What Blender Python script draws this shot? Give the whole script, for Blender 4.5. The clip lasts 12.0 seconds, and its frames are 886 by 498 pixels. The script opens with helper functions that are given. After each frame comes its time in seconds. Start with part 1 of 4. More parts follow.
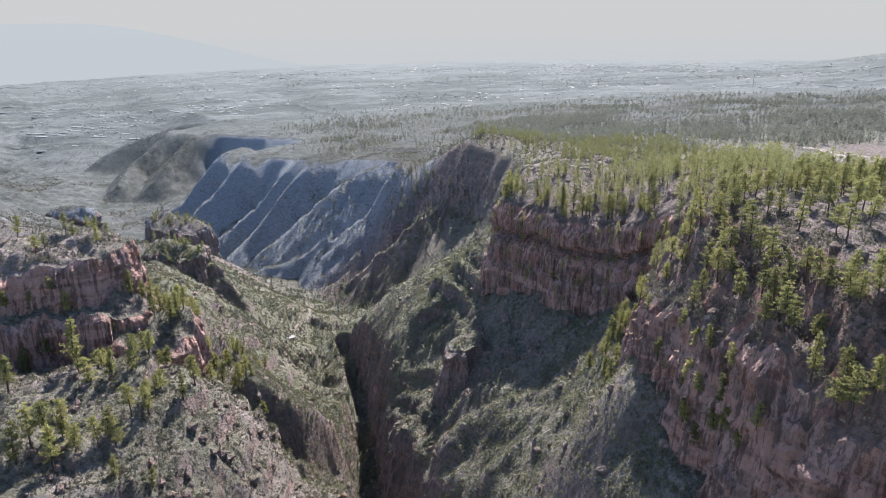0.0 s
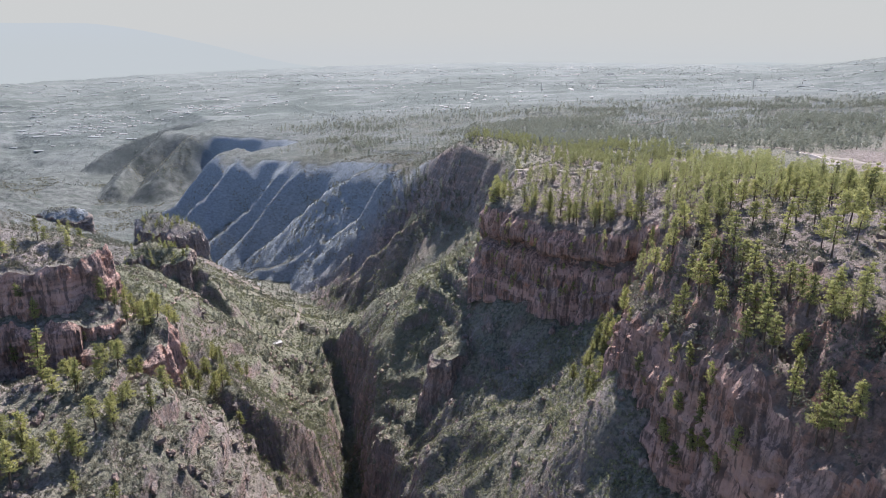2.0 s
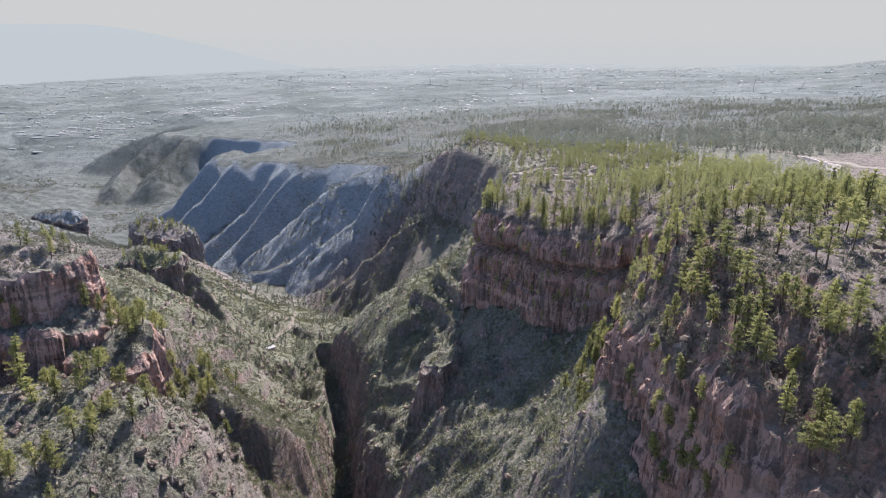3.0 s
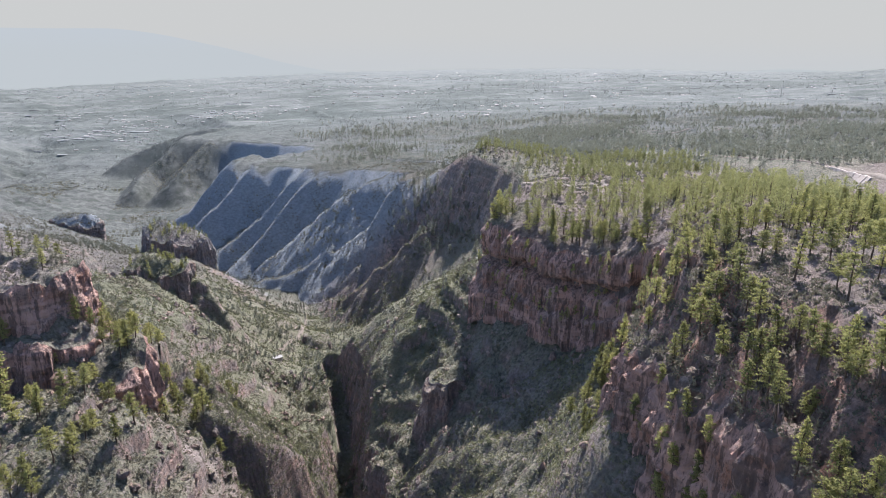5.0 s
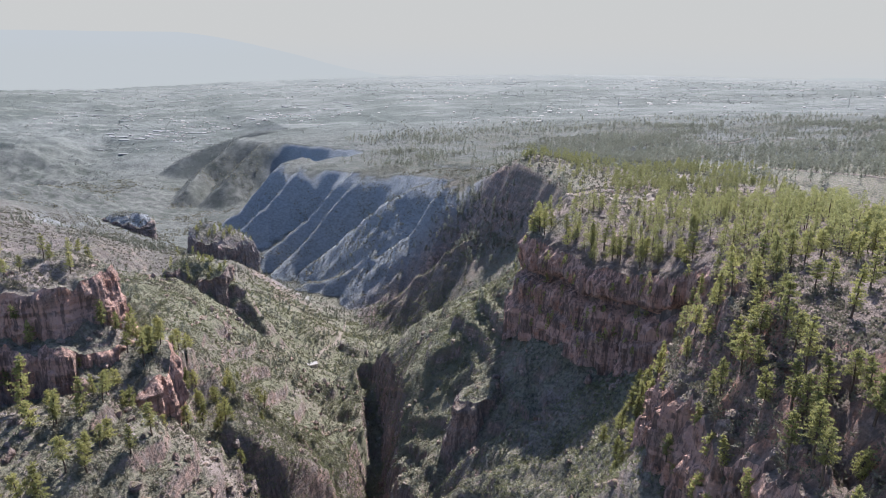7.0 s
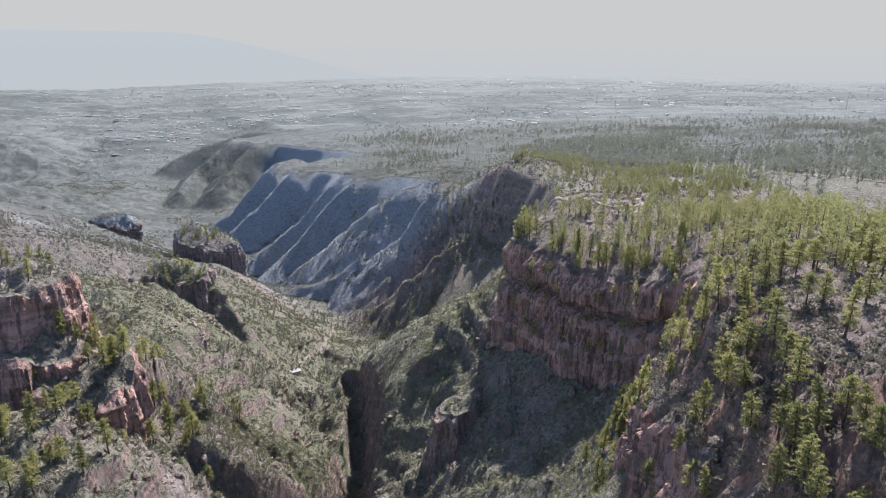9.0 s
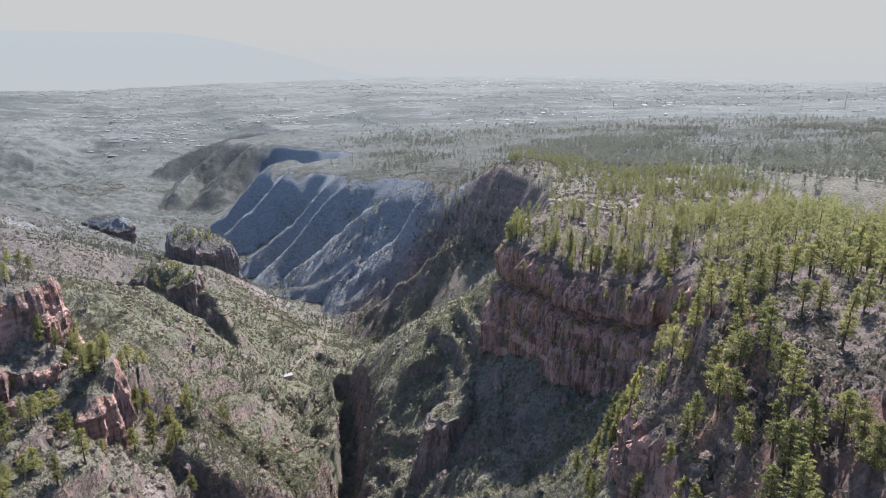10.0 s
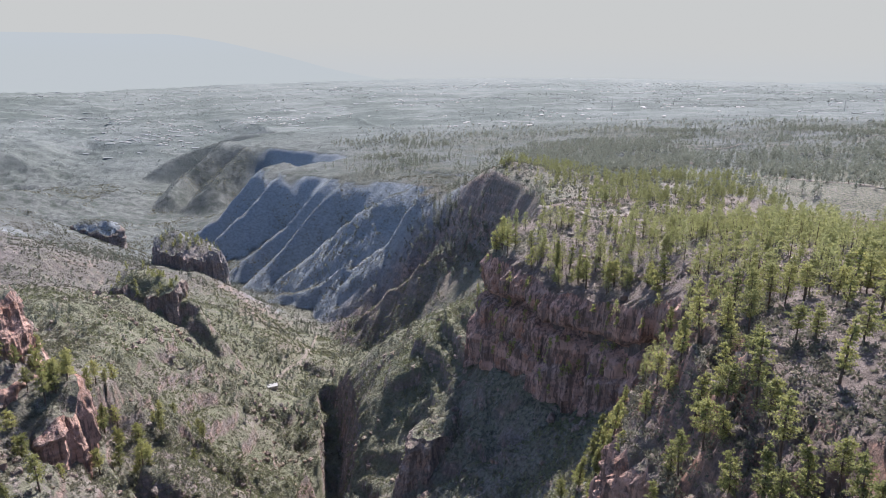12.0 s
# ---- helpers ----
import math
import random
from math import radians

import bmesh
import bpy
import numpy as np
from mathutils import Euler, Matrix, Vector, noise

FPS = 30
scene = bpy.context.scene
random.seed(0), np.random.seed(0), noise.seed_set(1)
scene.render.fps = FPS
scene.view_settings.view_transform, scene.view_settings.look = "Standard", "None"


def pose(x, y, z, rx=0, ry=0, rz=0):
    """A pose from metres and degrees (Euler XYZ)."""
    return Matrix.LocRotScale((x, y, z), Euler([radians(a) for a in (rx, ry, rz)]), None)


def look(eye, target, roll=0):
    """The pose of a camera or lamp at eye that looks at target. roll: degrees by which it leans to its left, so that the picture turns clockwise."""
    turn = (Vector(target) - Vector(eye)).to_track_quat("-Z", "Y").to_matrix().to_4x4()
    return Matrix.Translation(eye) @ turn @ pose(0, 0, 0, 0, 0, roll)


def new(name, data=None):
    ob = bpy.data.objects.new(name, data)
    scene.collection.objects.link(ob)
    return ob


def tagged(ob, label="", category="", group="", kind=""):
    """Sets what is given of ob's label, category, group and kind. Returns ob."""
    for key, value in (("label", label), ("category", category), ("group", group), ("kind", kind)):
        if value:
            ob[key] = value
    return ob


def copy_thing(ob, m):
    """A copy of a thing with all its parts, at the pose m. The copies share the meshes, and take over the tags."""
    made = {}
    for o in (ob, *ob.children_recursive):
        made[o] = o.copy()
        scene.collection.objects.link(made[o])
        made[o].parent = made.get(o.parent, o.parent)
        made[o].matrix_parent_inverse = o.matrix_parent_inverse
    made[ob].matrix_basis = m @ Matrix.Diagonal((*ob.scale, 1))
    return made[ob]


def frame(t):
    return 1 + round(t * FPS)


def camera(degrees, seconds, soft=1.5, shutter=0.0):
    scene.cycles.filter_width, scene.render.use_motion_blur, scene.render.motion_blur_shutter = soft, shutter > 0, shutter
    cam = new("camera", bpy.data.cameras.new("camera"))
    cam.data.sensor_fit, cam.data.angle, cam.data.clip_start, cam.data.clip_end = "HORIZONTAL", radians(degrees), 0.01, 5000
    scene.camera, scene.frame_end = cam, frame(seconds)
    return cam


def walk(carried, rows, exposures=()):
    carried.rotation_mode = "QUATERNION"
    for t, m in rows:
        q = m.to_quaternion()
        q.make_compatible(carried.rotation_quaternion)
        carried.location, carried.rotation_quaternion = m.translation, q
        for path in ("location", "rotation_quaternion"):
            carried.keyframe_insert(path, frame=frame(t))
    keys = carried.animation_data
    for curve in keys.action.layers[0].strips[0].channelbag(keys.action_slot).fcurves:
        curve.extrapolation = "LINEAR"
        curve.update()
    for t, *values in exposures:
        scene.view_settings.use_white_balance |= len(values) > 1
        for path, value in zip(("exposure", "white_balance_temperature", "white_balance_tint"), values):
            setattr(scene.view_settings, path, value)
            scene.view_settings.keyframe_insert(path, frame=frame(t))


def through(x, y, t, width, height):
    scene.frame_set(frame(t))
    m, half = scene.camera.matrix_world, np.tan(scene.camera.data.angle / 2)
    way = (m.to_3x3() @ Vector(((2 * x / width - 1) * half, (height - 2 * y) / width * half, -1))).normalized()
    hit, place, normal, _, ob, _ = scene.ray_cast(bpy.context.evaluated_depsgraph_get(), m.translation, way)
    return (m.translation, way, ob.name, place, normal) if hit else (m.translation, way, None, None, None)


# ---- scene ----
cam = camera(64.7, 12.0, 1.0)
PATH = [
    (0, (1.609, 0.704, 299.944), (1.602, 2.607, 299.328), -0.1),
    (0.5, (3.787, 2.239, 299.988), (3.779, 4.142, 299.373), 0.0),
    (1, (5.964, 4.357, 299.96), (5.957, 6.26, 299.346), 0.1),
    (1.5, (8.338, 7.097, 300.141), (8.33, 9.0, 299.528), 0.2),
    (2, (10.826, 9.96, 300.334), (10.817, 11.864, 299.721), 0.2),
    (2.5, (13.164, 12.942, 300.569), (13.154, 14.846, 299.958), 0.2),
    (3, (15.662, 16.241, 300.62), (15.651, 18.146, 300.011), 0.3),
    (4.8, (24.128, 29.677, 301.545), (24.101, 31.585, 300.945), 0.2),
    (5, (24.71, 30.77, 301.427), (24.635, 32.677, 300.828), 0.3),
    (5.5, (26.772, 34.273, 301.446), (26.568, 36.172, 300.851), 0.6),
    (6, (28.869, 38.026, 301.632), (28.647, 39.923, 301.039), 0.6),
    (6.5, (30.617, 41.435, 301.72), (30.397, 43.333, 301.13), 0.6),
    (7, (32.673, 45.267, 301.731), (32.453, 47.166, 301.143), 0.6),
    (9, (39.974, 60.222, 300.025), (39.759, 62.123, 299.441), 0.8),
    (9.5, (41.623, 63.975, 299.56), (41.41, 65.876, 298.977), 0.8),
    (10, (43.658, 68.037, 299.338), (43.445, 69.938, 298.755), 0.7),
    (10.5, (45.715, 72.099, 299.071), (45.502, 74.0, 298.488), 0.7),
    (11, (47.281, 75.772, 299.244), (47.068, 77.673, 298.663), 0.8),
    (11.5, (48.821, 79.483, 299.616), (48.609, 81.385, 299.035), 0.8),
    (12, (50.268, 83.352, 299.815), (50.055, 85.255, 299.235), 0.7),
]
walk(cam, [(t, look(eye, target, roll)) for t, eye, target, roll in PATH],
     exposures=[(0, 1.45, 6050, 16), (12, 1.39, 6050, 16)])


# ---- light ----
SUN_WAY = Vector((0.165, 0.645, 0.746)).normalized()
world = bpy.data.worlds.new("world")
scene.world = world
world.use_nodes = True
wn = world.node_tree.nodes
wl = world.node_tree.links
sky = wn.new("ShaderNodeTexSky")
sky.sky_type = "NISHITA"
sky.sun_disc = False
sky.sun_elevation = math.asin(SUN_WAY.z)
sky.sun_rotation = math.atan2(SUN_WAY.x, SUN_WAY.y)
sky.air_density, sky.dust_density, sky.altitude = 1.0, 1.0, 900
wl.new(sky.outputs["Color"], wn["Background"].inputs["Color"])
wn["Background"].inputs["Strength"].default_value = 0.096
sun = new("sun", bpy.data.lights.new("sun", "SUN"))
sun.data.energy, sun.data.angle, sun.data.color = 4.5, radians(0.6), (1.0, 0.95, 0.87)
sun.matrix_world = look(SUN_WAY * 900, (0, 0, 0))


# ---- small tools ----
def smooth(a, b, v):
    t = np.clip((v - a) / (b - a), 0, 1)
    return t * t * (3 - 2 * t)


def lattice(ix, iy, iz, seed):
    h = (ix * 374761393 + iy * 668265263 + iz * 2147483647 + seed * 1274126177) & 0xFFFFFFFF
    h = ((h ^ (h >> 13)) * 1274126177) & 0xFFFFFFFF
    return ((h ^ (h >> 16)) & 0xFFFF) / 32767.5 - 1


def grain(x, y, z=0.0, size=1.0, seed=0):
    """Value noise, -1 to 1."""
    x, y, z = np.broadcast_arrays(np.asarray(x, float) / size, np.asarray(y, float) / size, np.asarray(z, float) / size)
    ix, iy, iz = np.floor(x).astype(np.int64), np.floor(y).astype(np.int64), np.floor(z).astype(np.int64)
    fx, fy, fz = x - ix, y - iy, z - iz
    fx, fy, fz = (f * f * f * (f * (f * 6 - 15) + 10) for f in (fx, fy, fz))
    flat = not np.any(z)
    total = 0
    for c in (0,) if flat else (0, 1):
        wz = 1 if flat else (fz if c else 1 - fz)
        for b in (0, 1):
            wy = fy if b else 1 - fy
            for a in (0, 1):
                wx = fx if a else 1 - fx
                total = total + wx * wy * wz * lattice(ix + a, iy + b, iz + c, seed)
    return total


def fractal(x, y, z=0.0, size=10.0, octaves=4, seed=0, gain=0.5):
    total, amp, norm = 0, 1.0, 0.0
    for k in range(octaves):
        total = total + amp * grain(x, y, z, size, seed + 17 * k)
        norm += amp
        size, amp = size / 2.03, amp * gain
    return total / norm


def ridged(x, y, z=0.0, size=10.0, octaves=4, seed=0):
    total, amp, norm = 0, 1.0, 0.0
    for k in range(octaves):
        total = total + amp * (1 - np.abs(grain(x, y, z, size, seed + 31 * k)) * 2)
        norm += amp
        size, amp = size / 2.1, amp * 0.5
    return total / norm


def along(line, x, y):
    """Distance from a plan line, the line's other values at the nearest place, and the side (plus: left of its way)."""
    line = np.asarray(line, float)
    best = np.full(x.shape, 1e18)
    which = np.zeros(x.shape, np.int32)
    for k, (p, q) in enumerate(zip(line[:-1], line[1:])):
        d = q[:2] - p[:2]
        ex, ey = x - p[0], y - p[1]
        t = np.clip((ex * d[0] + ey * d[1]) / (d @ d), 0, 1)
        far = (ex - t * d[0]) ** 2 + (ey - t * d[1]) ** 2
        near = far < best
        np.copyto(best, far, where=near)
        np.copyto(which, k, where=near)
    p, q = line[which], line[which + 1]
    d = q[..., :2] - p[..., :2]
    ex, ey = x - p[..., 0], y - p[..., 1]
    t = np.clip((ex * d[..., 0] + ey * d[..., 1]) / (d ** 2).sum(-1), 0, 1)
    value = p[..., 2:] + t[..., None] * (q[..., 2:] - p[..., 2:])
    side = np.sign(d[..., 0] * (ey - t * d[..., 1]) - d[..., 1] * (ex - t * d[..., 0]))
    return np.sqrt(best), value, side


def inside(ring, x, y):
    """Signed distance from a closed ring, plus inside (ring runs anticlockwise or not)."""
    ring = list(ring) + [ring[0]]
    far, _, _ = along([p[:2] for p in ring], x, y)
    odd = np.zeros(x.shape, bool)
    for p, q in zip(ring[:-1], ring[1:]):
        cross = (p[1] > y) != (q[1] > y)
        dy = q[1] - p[1] if q[1] != p[1] else 1e-9
        odd ^= cross & (x < p[0] + (y - p[1]) * (q[0] - p[0]) / dy)
    return np.where(odd, far, -far)


class Sheet:
    """A smooth surface through the given landform lines (thin plate, stiffness eased)."""

    def __init__(self, lines, ease=2.0):
        p = np.array([q for line in lines for q in line], float)
        self.c = p[:, :2] / 100
        n = len(p)
        d = np.linalg.norm(self.c[:, None] - self.c[None], axis=2)
        k = np.zeros((n + 3, n + 3))
        k[:n, :n] = self.bend(d) + np.eye(n) * 0.01 * ease
        k[:n, n] = 1
        k[:n, n + 1:] = self.c
        k[n:, :n] = k[:n, n:].T
        self.w = np.linalg.solve(k, np.r_[p[:, 2], 0, 0, 0])

    @staticmethod
    def bend(d):
        return d * d * np.log(np.maximum(d, 1e-6)) * np.exp(-d * 0.0)

    def __call__(self, x, y):
        x, y = x / 100, y / 100
        n = len(self.c)
        z = self.w[n] + self.w[n + 1] * x + self.w[n + 2] * y
        for (cx, cy), w in zip(self.c, self.w):
            z = z + w * self.bend(np.hypot(x - cx, y - cy))
        return z


# ---- landform ----
# plan lines of the place: x, y, height
canyon_lines = [
    [(-50, 300, 62), (-56, 350, 50), (-54, 388, 41), (-62, 425, 40), (-68, 442, 37), (-74, 462, 40), (-95, 494, 38), (-95, 525, 46)],   # west lip of the gorge
    [(-103, 498, 50), (-129, 538, 49), (-111, 601, 31), (-120, 660, 20), (-140, 740, 6), (-190, 690, 33)],                      # meadow
    [(-150, 790, -2), (-230, 900, -20), (-330, 1010, -36), (-460, 1130, -52), (-620, 1330, -70),
     (-800, 1700, -80), (-1100, 2300, -22), (-1500, 3200, -5), (-2000, 3900, 28)],                                            # stream bed
    [(-83, 316, 98), (-74, 336, 82), (-93, 319, 121), (-86, 340, 108), (-108, 347, 138), (-96, 312, 128), (-105, 272, 150), (-112, 283, 152), (-109, 305, 136),
     (-99, 242, 146), (-130, 240, 160), (-144, 223, 158), (-154, 275, 160), (-177, 285, 152), (-126, 318, 150), (-112, 399, 86), (-101, 411, 67),
     (-72, 394, 64), (-78, 420, 54), (-68, 366, 57), (-123, 482, 68), (-140, 430, 108)],                                        # west bench and slope
    [(-172, 525, 88), (-206, 523, 113), (-280, 513, 124), (-339, 541, 121), (-375, 641, 111), (-537, 781, 96), (-480, 680, 112), (-325, 638, 84), (-154, 634, 48), (-220, 728, 38), (-350, 740, 72), (-258, 738, 58), (-235, 745, 42),
     (-435, 854, 50), (-494, 916, 40), (-553, 900, 62), (-515, 800, 71), (-473, 820, 64), (-400, 600, 118),
     (-550, 600, 135), (-350, 350, 175), (-220, 420, 150)],                                                                     # upper west slope
    [(-845, 1540, -52), (-722, 1480, -70), (-900, 1200, 5), (-1300, 1500, -20), (-1150, 1840, -55), (-900, 800, 85),
     (-2200, 2500, -20), (-2600, 3300, 18), (-1600, 900, 70)],                                                                  # western hills
    [(51, 328, 134), (67, 370, 158), (80, 350, 161), (50, 392, 157), (86, 338, 164), (27, 408, 130), (25, 345, 116), (54, 270, 132), (76, 248, 180), (66, 229, 168), (72, 268, 155), (77, 276, 164), (57, 220, 145),
     (73, 216, 164), (73, 192, 162), (86, 205, 174), (84, 190, 168), (68, 160, 148), (40, 200, 110), (13, 270, 84), (10, 215, 70), (90, 150, 150), (95, 60, 150), (90, -250, 150), (-22, 392, 66)],   # under the east cliff
    [(-33, 424, 88), (-42, 451, 85), (-31, 456, 96), (-24, 458, 108), (-52, 514, 88), (-5, 430, 112), (-71, 531, 64)],                          # east bank of the gorge
    [(-30, 310, 60), (-5, 260, 55), (0, 180, 45), (10, 60, 45), (10, -250, 50)],                                                # stream towards the start
    [(-110, 160, 140), (-110, 60, 140), (-110, -250, 145), (-180, 150, 168), (-260, 200, 195), (-300, -100, 210), (-700, 200, 190)],
    [(32, 440, 157), (-40, 600, 58), (-60, 660, 40), (15, 600, 105), (25, 530, 130), (-20, 680, 92), (-70, 760, 46)],          # back of the corner spur
    [(-130, 850, 40), (-230, 950, 10), (-330, 1060, -5), (-480, 1230, -45), (-700, 1600, -75), (-440, 1400, -22), (-470, 1500, -25)],                                 # foot of the far wall
]
plateau_lines = [
    [(89, 253, 226), (113, 277, 234), (118, 312, 232), (124, 232, 241), (106, 190, 240), (101, 212, 234), (105, 160, 238), (143, 220, 241), (185, 290, 233)],
    [(101, 298, 217), (122, 356, 224), (100, 340, 210), (52, 410, 202), (40, 430, 203), (38, 412, 198), (58, 440, 209), (194, 480, 196)],
    [(31, 711, 182), (93, 700, 182), (65, 560, 196), (-5, 690, 165), (-46, 850, 134), (-61, 878, 133), (-183, 1022, 108),
     (-386, 1224, 76), (-695, 1768, 33)],
    [(323, 600, 194), (240, 480, 200), (215, 380, 211), (651, 1600, 125), (1235, 2200, 108), (1206, 3000, 90), (-969, 2500, 10), (-1845, 4300, 35),
     (46, 4300, 80), (200, 900, 158), (0, 1500, 90), (0, 3000, 62), (2500, 4300, 100), (2500, 1500, 150), (800, 600, 205)],
    [(130, 100, 232), (130, -250, 235), (400, 200, 245), (600, -250, 250)],
]
# the rim: x, y, width of the step
RIM = [(106, -260, 2), (104, 20, 2), (102, 110, 2), (89, 150, 2), (85, 180, 2), (81, 210, 2), (80, 240, 2), (79, 262, 2), (85, 284, 2),
       (101, 299, 2), (109, 318, 2), (94, 340, 2), (77, 360, 2), (58, 388, 2), (39, 416, 2), (35, 436, 2), (48, 462, 12), (60, 490, 22),
       (63, 530, 24), (68, 575, 26), (66, 618, 28), (50, 655, 28), (34, 685, 28), (20, 710, 30), (4, 736, 36), (-10, 768, 46), (-24, 800, 60), (-52, 862, 80), (-66, 888, 90),
       (-112, 945, 90), (-186, 1028, 95), (-272, 1114, 95), (-388, 1232, 95), (-335, 1290, 95), (-285, 1370, 95), (-310, 1460, 95), (-420, 1570, 95),
       (-580, 1690, 95), (-700, 1775, 100), (-715, 1860, 110), (-640, 1960, 120), (-720, 2160, 140), (-900, 2400, 160), (-1300, 3000, 200), (-1800, 4200, 200), (-2050, 5400, 200)]
# rocky ribs: crest lines x, y, height, and fall on either side
RIBS = [
    [(60, 368, 157, 0.8), (25, 370, 130, 0.9), (7, 376, 118, 1.0), (-16, 390, 91, 1.3), (-26, 396, 70, 1.6)],
    [(84, 282, 168, 0.75), (72, 290, 150, 0.7), (66, 300, 142, 0.7), (51, 304, 131, 0.7), (15, 326, 102, 0.9), (0, 336, 84, 1.2)],
    [(34, 440, 160, 0.9), (20, 465, 147, 0.9), (1, 498, 129, 0.9), (-20, 512, 106, 1.0), (-46, 522, 84, 1.1), (-80, 527, 66, 1.3)],
    [(-196, 538, 121, 1.3), (-180, 535, 107, 1.5), (-166, 528, 92, 1.5), (-158, 518, 78, 1.5)],
    [(30, 700, 160, 0.9), (2, 700, 122, 0.95), (-38, 694, 94, 0.95), (-72, 700, 62, 0.95), (-104, 712, 28, 0.95), (-138, 760, 8, 0.95)],
    [(0, 805, 150, 0.9), (-54, 800, 137, 0.95), (-89, 802, 83, 0.95), (-164, 830, 21, 0.95), (-238, 837, -2, 0.95)],
    [(-20, 905, 140, 0.9), (-61, 880, 136, 0.95), (-131, 885, 98, 0.95), (-179, 900, 59, 0.95), (-251, 926, -8, 0.95)],
    [(-150, 1045, 114, 0.9), (-183, 1022, 111, 0.95), (-230, 985, 62, 0.95), (-278, 955, 5, 0.95)],
    [(-170, 1090, 112, 0.9), (-215, 1058, 104, 0.95), (-255, 1040, 62, 0.95), (-285, 1030, 26, 0.95), (-345, 1000, -20, 0.95)],
    [(-300, 1190, 92, 0.9), (-330, 1150, 82, 0.95), (-380, 1110, 25, 0.95), (-420, 1090, -15, 0.95)],
    [(-370, 1275, 85, 0.9), (-388, 1225, 79, 0.95), (-425, 1210, 38, 0.95), (-457, 1200, -2, 0.95), (-495, 1185, -32, 0.95)],
    [(-600, 2000, 42, 0.7), (-720, 1960, 30, 0.75), (-830, 1900, -5, 0.75), (-900, 1850, -35, 0.75)],
    [(-560, 1740, 48, 0.8), (-600, 1660, 36, 0.85), (-625, 1590, 2, 0.85), (-630, 1530, -25, 0.85)],
    [(-680, 1815, 38, 0.8), (-690, 1750, 37, 0.85), (-715, 1690, 5, 0.85), (-740, 1640, -22, 0.85), (-725, 1520, -45, 0.85)],
]
# washed-out gullies: x, y, height, and rise on either side
GULLIES = [
    [(60, 345, 139, 0.7), (35, 352, 114, 0.75), (10, 355, 90, 0.8), (-8, 356, 66, 0.9)],
    [(45, 395, 148, 0.7), (20, 405, 120, 0.75), (0, 412, 101, 0.8)],
    [(-70, 345, 84, 0.8), (-64, 368, 50, 0.9), (-52, 380, 38, 1.0)],
]
# the inner gorge: floor line x, y, height, half width
GORGE = [(10, -260, 30, 20), (5, 120, 20, 18), (-8, 240, 10, 16), (-32, 310, 4, 11), (-46, 370, 10, 7), (-56, 430, 18, 5), (-62, 470, 20, 5),
         (-74, 505, 26, 6), (-84, 530, 42, 6), (-92, 560, 60, 6)]

canyon_sheet = Sheet(canyon_lines, 0.4)
plateau_sheet = Sheet(plateau_lines)

# outcrops: ring in plan, top height, top tilt (per metre x, y), width of its edge
OUTCROPS = [
    ([(-265, 262), (-230, 268), (-205, 277), (-182, 283), (-160, 287), (-150, 293), (-143, 301), (-140, 313), (-147, 336), (-176, 352), (-235, 348), (-275, 320)],
     179, (-0.02, -0.05), 3),
    ([(-216, 286), (-204, 288), (-184, 293), (-166, 297), (-156, 302), (-149, 311), (-153, 333), (-176, 346), (-206, 344), (-220, 316)],
     199, (0.03, -0.03), 3),
    ([(-165, 288), (-145, 290), (-128, 297), (-121, 306), (-124, 322), (-152, 334)], 168, (-0.30, 0.1), 3),
    ([(-246, 528), (-232, 521), (-210, 519), (-195, 526), (-193, 541), (-214, 556), (-241, 549)], 131, (0.0, 0.05), 4),
    ([(-345, 772), (-326, 750), (-300, 742), (-276, 744), (-260, 754), (-262, 772), (-292, 790), (-335, 792)], 88, (-0.16, 0.03), 5),
    ([(-540, 915), (-515, 905), (-480, 908), (-470, 925), (-510, 945), (-540, 935)], 62, (0.0, 0.0), 8),
    ([(-102, 312), (-92, 312), (-82, 317), (-73, 326), (-66, 342), (-59, 362), (-70, 375), (-90, 365), (-104, 345)], 107, (-0.75, -0.55), 8),
    ([(-96, 386), (-82, 378), (-66, 383), (-61, 398), (-68, 416), (-90, 416)], 66, (-0.2, 0.0), 8),
    ([(4, 374), (14, 369), (25, 372), (26, 381), (15, 387), (6, 384)], 124, (0.35, 0.0), 3),
    ([(-8, 318), (5, 307), (18, 305), (25, 317), (17, 333), (0, 335)], 97, (0.35, 0.0), 7),
    ([(-122, 596), (-112, 588), (-101, 590), (-98, 602), (-108, 611), (-120, 607)], 45, (-0.1, 0.0), 5),
]


def rounded(line, times=2, closed=False):
    """Corner cutting."""
    p = np.asarray(line, float)
    for _ in range(times):
        q = np.vstack([p, p[:1]]) if closed else p
        a, b = q[:-1] * 0.75 + q[1:] * 0.25, q[:-1] * 0.25 + q[1:] * 0.75
        mid = np.stack([a, b], 1).reshape(-1, p.shape[1])
        p = mid if closed else np.vstack([p[:1], mid, p[-1:]])
    return p


def spaced(line, step):
    """The line again, with a point every step metres."""
    p = np.asarray(line, float)
    run = np.r_[0, np.cumsum(np.hypot(*np.diff(p[:, :2], axis=0).T))]
    s = np.linspace(0, run[-1], max(2, int(run[-1] / step)))
    return np.stack([np.interp(s, run, p[:, k]) for k in range(p.shape[1])], 1)


def craggy(line, step, amount, seed):
    """Coves and buttresses along a line."""
    p = spaced(line, step)
    d = np.gradient(p[:, :2], axis=0)
    d /= np.linalg.norm(d, axis=1)[:, None] + 1e-9
    push = fractal(p[:, 0], p[:, 1], size=22, octaves=3, seed=seed) * amount
    p[:, 0] += d[:, 1] * push
    p[:, 1] -= d[:, 0] * push
    return p


